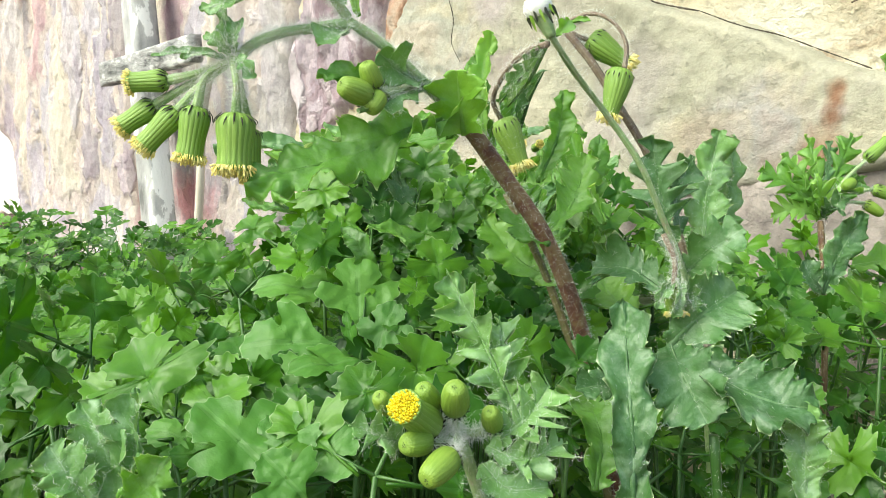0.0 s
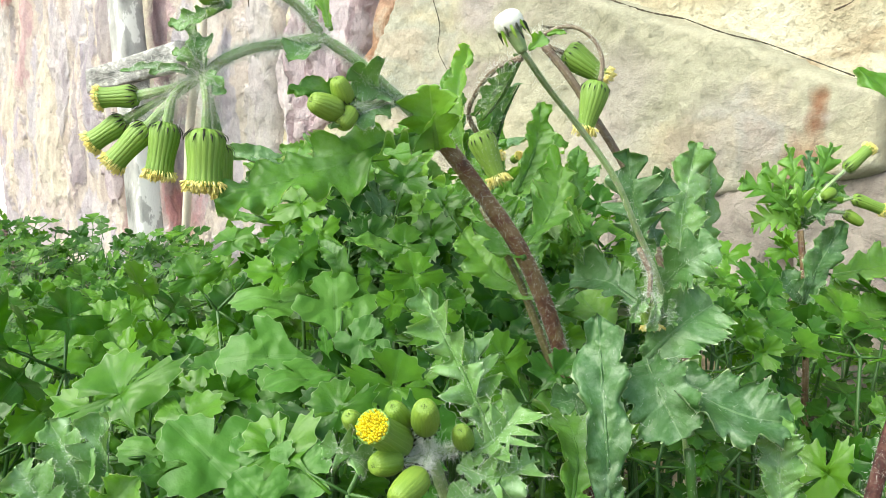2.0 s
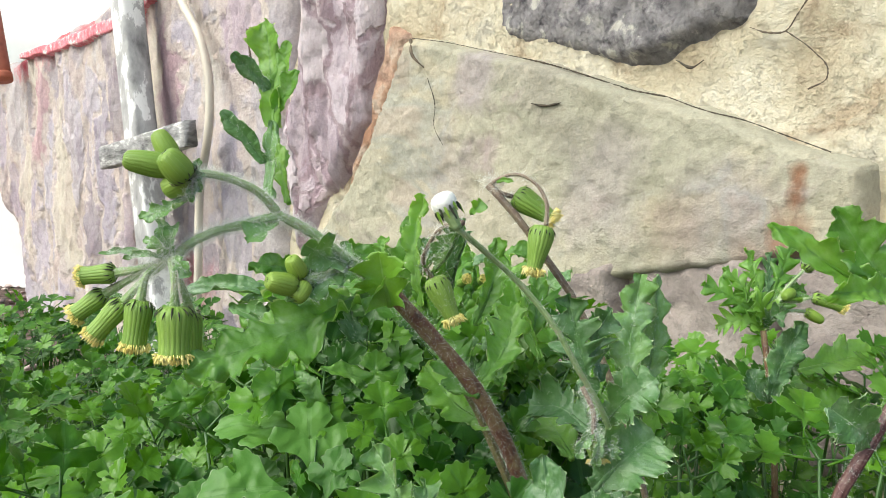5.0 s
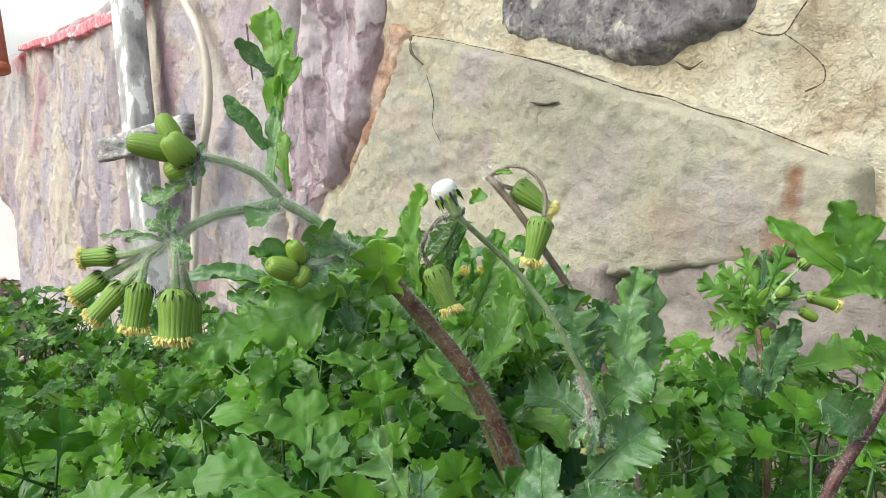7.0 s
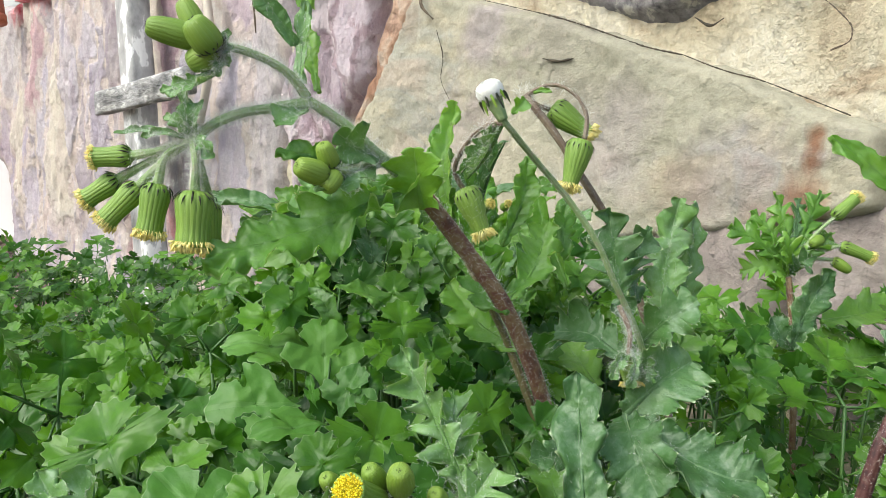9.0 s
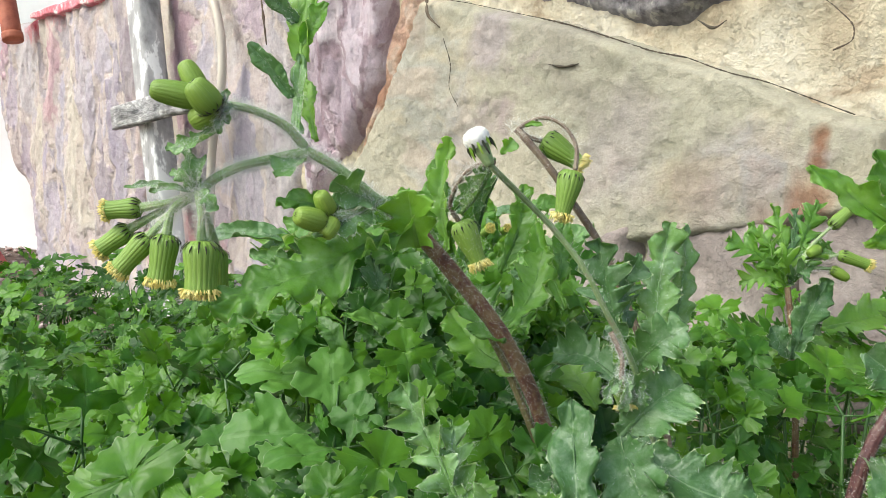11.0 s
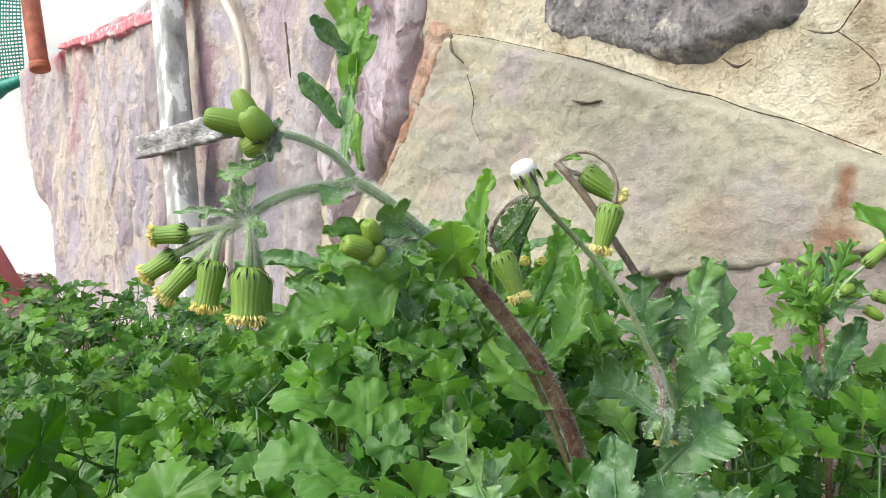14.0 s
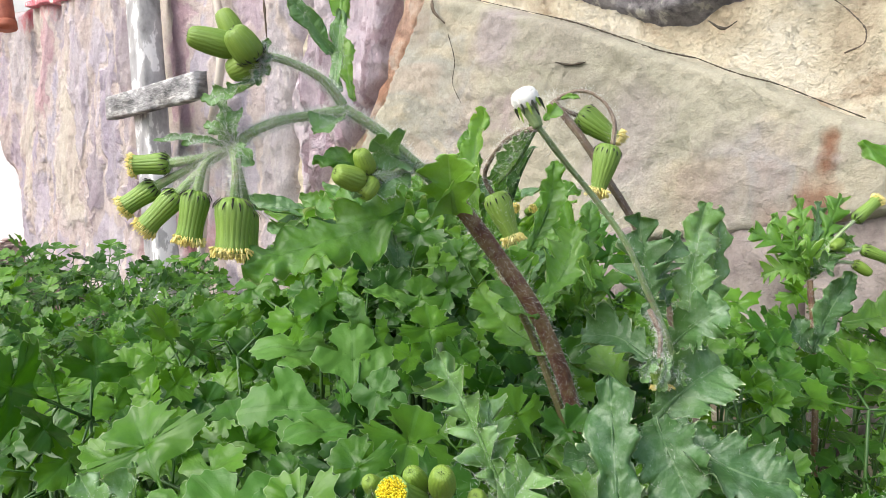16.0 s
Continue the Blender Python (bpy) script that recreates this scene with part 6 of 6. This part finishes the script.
for k in range(150):
    tip = np.array(BUSH[k % len(BUSH)]) if k < len(BUSH) else np.array(BUSH[k % len(BUSH)]) + np.array((rng.uniform(-0.014, 0.014), rng.uniform(-0.014, 0.02), rng.uniform(-0.022, 0.002)))
    a = np.array((tip[0] * 0.5 + 0.005 + rng.uniform(-0.012, 0.012), tip[1] + rng.uniform(-0.005, 0.012), tip[2] - rng.uniform(0.014, 0.024)))
    mid = a * 0.45 + tip * 0.55 + np.array((0, -0.002, rng.uniform(0.002, 0.008)))
    leaf(behind, (a, mid, tip), rng.uniform(0.005, 0.0078), 5, 200 + k, (GROUNDSEL, GROUNDSEL, GROUNDSEL_WOOLLY, GROUNDSEL, GROUNDSEL_DOWNY)[k % 5], face=(rng.uniform(-0.5, 0.3), -0.6, 0.8), depth=rng.uniform(0.4, 0.55), ripple=0.2, teeth=3)
    sh = Shape()
    sh.add(*tube(((0.01, 0.215, 0.02), ((0.01 + a[0]) / 2, (0.215 + a[1]) / 2, a[2] * 0.5), a), (0.0009, 0.0006, 0.0005), 8, 6))
    part("leaf_stalk", sh, STALK, behind)
stem(behind, ((0.01, 0.215, -0.004), (0.011, 0.215, 0.06), (0.008, 0.212, 0.13)), (0.0016, 0.0012), STEM_GREEN, "stem", 0, 230)
flower_head(behind, (0.0109, 0.1848, 0.1793), (0.0125, 0.1810, 0.1810), 0.0024, "open", 1, "small yellow flower")
flower_head(behind, (0.0153, 0.1850, 0.1797), (0.0162, 0.1811, 0.1810), 0.002, "open", 2, "small yellow flower")

corner = thing("groundsel", (-0.062, 0.108, 0.0), "low groundsel with pale, woolly-edged leaves", "groundsel", "groundsel plants")
stem(corner, ((-0.062, 0.108, -0.004), (-0.06, 0.108, 0.07), (-0.0494, 0.1143, 0.1304)), (0.0014, 0.0012), STEM_GREEN, "stem", 40, 240)
leaf(corner, ((-0.0494, 0.1143, 0.1304), (-0.0483, 0.1145, 0.1391), (-0.0532, 0.1176, 0.1457)), 0.0085, 5, 241, GROUNDSEL_WOOLLY, face=(0.2, -0.85, 0.4), cup=0.5)
leaf(corner, ((-0.0482, 0.1133, 0.1309), (-0.0445, 0.1135, 0.1396), (-0.0456, 0.1178, 0.1478)), 0.0075, 5, 242, GROUNDSEL_WOOLLY, face=(-0.3, -0.85, 0.4), cup=0.6)
leaf(corner, ((-0.0492, 0.1124, 0.1313), (-0.0514, 0.1112, 0.1366), (-0.0551, 0.1120, 0.1416)), 0.008, 4, 243, GROUNDSEL_WOOLLY, face=(0.1, -0.8, 0.5))
leaf(corner, ((-0.0470, 0.1124, 0.1314), (-0.0415, 0.1101, 0.1373), (-0.0386, 0.1106, 0.1410)), 0.0075, 4, 244, GROUNDSEL, face=(0.1, -0.8, 0.5))


# ---- the wall's face stones, and small marks on it, last ----
def stone(name, outline, proud, mat, seed, ridge=(1, 1), amp=1.0, cell=0.0028, label="", edge=0.01):
    """A face stone from its outline (u, v): a rough, rounded slab that stands out of the mortar; its rim dips below it."""
    pts = np.array(outline, float)
    lo, hi = pts.min(0) - 0.014, pts.max(0) + 0.014
    nu, nv = (int(n) for n in np.ceil((hi - lo) / cell) + 1)
    U, V = np.meshgrid(np.linspace(lo[0], hi[0], nu), np.linspace(lo[1], hi[1], nv), indexing="ij")
    # signed distance to the outline, positive inside
    near, within = np.full(U.shape, 9.0), np.zeros(U.shape, bool)
    for p, q in zip(pts, np.roll(pts, -1, 0)):
        e = q - p
        t = np.clip(((U - p[0]) * e[0] + (V - p[1]) * e[1]) / (e @ e), 0, 1)
        near = np.minimum(near, np.hypot(U - p[0] - t * e[0], V - p[1] - t * e[1]))
        cross = (p[1] > V) != (q[1] > V)
        within ^= cross & (U < e[0] * (V - p[1]) / (e[1] + 1e-12) + p[0])
    rim = np.where(within, near, -near)
    keep = rim > -0.012
    verts, at = [], -np.ones(U.shape, int)
    for i, j in zip(*np.nonzero(keep)):
        u, v = U[i, j], V[i, j]
        d = rim[i, j] + 0.0016 * fbm(u, v, 45, seed + 4, 5)
        w = proud * (min(1.0, d / edge) ** 0.5 if d > 0 else 1.6 * d / 0.006)
        flake = 5 * fbm(u * ridge[0], v * ridge[1], 9, seed + 9, 6)
        w += amp * 0.0016 * (math.floor(flake) + min(1.0, (flake % 1) / 0.25))
        w += amp * 0.0028 * fbm(u * ridge[0], v * ridge[1], 14, seed) + (0.0014 * fbm(u * ridge[0], v * ridge[1], 60, seed + 1) + 0.0009 * fbm(u * ridge[0], v * ridge[1], 200, seed + 2, 4))
        at[i, j] = len(verts)
        verts.append(on_wall(u, v, max(w, -0.02)))
    faces = [(at[i, j], at[i + 1, j], at[i + 1, j + 1], at[i, j + 1]) for i in range(nu - 1) for j in range(nv - 1)
             if min(at[i, j], at[i + 1, j], at[i + 1, j + 1], at[i, j + 1]) >= 0]
    s = Shape()
    s.add(verts, faces)
    return part(name, s, mat, wall, label)


stone("stone", ((-0.0142, 0.2905), (-0.0270, 0.2640), (-0.0500, 0.2238), (-0.0834, 0.1856), (-0.1223, 0.1570), (-0.1870, 0.0961), (0.0393, 0.1171), (0.1548, 0.1460), (0.2292, 0.1587), (0.2777, 0.1725),
                (0.2755, 0.2045), (0.2576, 0.2110), (0.2172, 0.2265), (0.1664, 0.2420), (0.0965, 0.2643), (0.0478, 0.2764)), 0.014, ROCK_BUFF, 21, edge=0.004, amp=0.55, cell=0.0022, label="large buff sandstone block with grey and rusty patches")
stone("stone", ((0.0607, 0.3536), (0.0621, 0.2870), (0.0836, 0.2760), (0.1159, 0.2696), (0.1488, 0.2611), (0.1717, 0.2618), (0.1924, 0.2690), (0.2159, 0.2701), (0.2204, 0.2820), (0.2142, 0.3200)), 0.004, ROCK_DARK, 33, edge=0.003, amp=0.6, label="dark slate-grey stone")
stone("stone", ((-0.0300, 0.4222), (-0.0440, 0.3053), (-0.0560, 0.2681), (-0.0650, 0.2400), (-0.0950, 0.1930), (-0.1339, 0.1652), (-0.1614, 0.1178), (-0.1754, 0.2228), (-0.1556, 0.2888), (-0.1333, 0.3543), (-0.1275, 0.4517)), 0.016, ROCK_LILAC, 45, ridge=(2.0, 0.4), amp=2.6, label="furrowed lilac-grey stone")
stone("stone", ((-0.1409, 0.3556), (-0.1621, 0.2894), (-0.1794, 0.1999), (-0.1864, 0.0385), (-0.4508, -0.0112), (-0.4536, 0.1971), (-0.4571, 0.3572), (-0.4416, 0.4124)), 0.014, ROCK_PURPLE, 52, ridge=(1.7, 0.55), amp=1.5, label="streaked pink and grey stone")
stone("stone", ((-0.4493, 0.3850), (-0.4555, 0.3042), (-0.4511, -0.0238), (-0.8500, -0.0600), (-0.8700, 0.0300), (-0.9000, 0.1150), (-0.9450, 0.1750), (-1.0337, 0.3006), (-1.0600, 0.3500), (-0.8000, 0.3640), (-0.6804, 0.3700)), 0.018, ROCK_PURPLE, 63, ridge=(1.7, 0.55), amp=1.5, label="streaked purple and cream stone at the wall's end")
stone("stone", ((0.1600, 0.1590), (0.2319, 0.1700), (0.2406, 0.1391), (0.2378, 0.1026), (0.1650, 0.0806), (0.1529, 0.1143)), 0.012, ROCK_LOW, 74, label="brown-grey stone low in the wall")
stone("stone", ((0.2370, 0.1700), (0.2902, 0.1830), (0.2994, 0.0932), (0.2485, 0.0533), (0.2413, 0.1290)), 0.011, ROCK_LOW, 82, label="brown-grey stone low in the wall")

stone("stone", ((-0.0380, 0.3020), (-0.0150, 0.2935), (-0.0285, 0.2640), (-0.0515, 0.2238), (-0.0850, 0.1856), (-0.0940, 0.1880), (-0.0640, 0.2400), (-0.0540, 0.2690)), 0.009, ROCK_ORANGE, 91, edge=0.006, amp=0.8, label="narrow orange-brown sliver of stone in the joint")

stone("stone", ((-0.1000, 0.1050), (0.0393, 0.1290), (0.1560, 0.1590), (0.1515, 0.1143), (0.1620, 0.0806), (0.1500, 0.0300), (-0.1000, 0.0200)), 0.0125, ROCK_LOW, 97, amp=0.7, edge=0.004, label="brown-grey stone low in the wall")

# worn red paint along the coping of the low end
sh = Shape()
us = np.linspace(-0.7960, -0.3650, 90)
lo = np.interp(us, (-0.7960, -0.6700, -0.5360, -0.4700, -0.3650), (0.3555, 0.3460, 0.3490, 0.3486, 0.3640))
hi = np.interp(us, (-0.7960, -0.6260, -0.4422, -0.3650), (0.3680, 0.3745, 0.3800, 0.3900))
verts = []
for k, u in enumerate(us):
    for j in range(14):
        q = j / 13
        v = lo[k] + (hi[k] - lo[k]) * q + (0.004 * fbm(u, 0.3, 30, 9) * (1 - q))
        verts.append(on_wall(u, v, 0.0265 + 0.0015 * fbm(u, v, 40, 4) - (0.012 if j == 0 else 0) - 0.08 * max(0, q - 0.5)))
sh.add(verts, grid_faces(90, 14))
part("coping", sh, RED_PAINT, wall, "worn red-painted coping")


def mark(points, radii, mat, name, label, seed=1, steps=40):
    sh = Shape()
    sh.add(*tube([on_wall(*p) for p in points], radii, steps, 6, 0.3, seed))
    return part(name, sh, mat, wall, label)


joint = (((-0.0116, 0.2894, 0.0075), (0.0207, 0.2831, 0.0075), (0.0574, 0.2739, 0.0075), (0.0863, 0.2667, 0.0075)), ((0.0863, 0.2667, 0.0075), (0.1068, 0.2611, 0.0075), (0.1336, 0.2524, 0.0075), (0.1615, 0.2431, 0.0075), (0.1807, 0.2387, 0.0075)),
         ((0.1807, 0.2387, 0.0075), (0.2017, 0.2308, 0.0075), (0.2210, 0.2255, 0.0075), (0.2391, 0.2186, 0.0075), (0.2606, 0.2103, 0.0075)))
for k, (line, wide) in enumerate(zip(joint, (0.0002, 0.0004, 0.0003))):
    mark(line, (wide, wide, wide * 0.8, wide), CRACK, "crack", "dark open joint over the buff stone", 60 + k, 90)
mark(((0.0153, 0.2610, 0.0180), (0.0221, 0.2433, 0.0180), (0.0209, 0.2313, 0.0180), (0.0290, 0.2190, 0.0180)), (0.0002, 0.0003, 0.0002, 0.0002), CRACK, "crack", "", 4)
mark(((0.0998, 0.2401, 0.0160), (0.1110, 0.2381, 0.0160), (0.1209, 0.2391, 0.0160)), (0.0003, 0.0008, 0.0003), CRACK, "crack", "short dark pit", 5, 12)
mark(((-0.0028, 0.2867, 0.0160), (0.0032, 0.2758, 0.0200), (0.0119, 0.2676, 0.0180)), (0.0008, 0.0009, 0.0005), TWIG, "twig", "short dry twig in the joint", 6, 14)
mark(((-0.2044, 0.3183, 0.0200), (-0.1963, 0.2947, 0.0220), (-0.1960, 0.2733, 0.0200)), (0.0009, 0.0011, 0.0006), TWIG, "twig", "thin dry twig against the stone", 7, 14)
mark(((0.2207, 0.2671, 0.0040), (0.2303, 0.2634, 0.0050), (0.2381, 0.2632, 0.0050), (0.2432, 0.2697, 0.0050), (0.2485, 0.2771, 0.0050)), (0.0002, 0.0004, 0.0003, 0.0003), TWIG, "tendril", "dry root clinging to the mortar", 8)
mark(((0.2381, 0.2632, 0.0050), (0.2500, 0.2538, 0.0050), (0.2569, 0.2450, 0.0050), (0.2571, 0.2415, 0.0060), (0.2492, 0.2373, 0.0060)), (0.0003, 0.0002, 0.0003, 0.0004), TWIG, "tendril", "dry root clinging to the mortar", 9)
mark(((0.1843, 0.2560, 0.0060), (0.1945, 0.2516, 0.0070), (0.1995, 0.2546, 0.0060)), (0.0003, 0.0007, 0.0002), CRACK, "crack", "broken chip in the mortar", 10, 14)
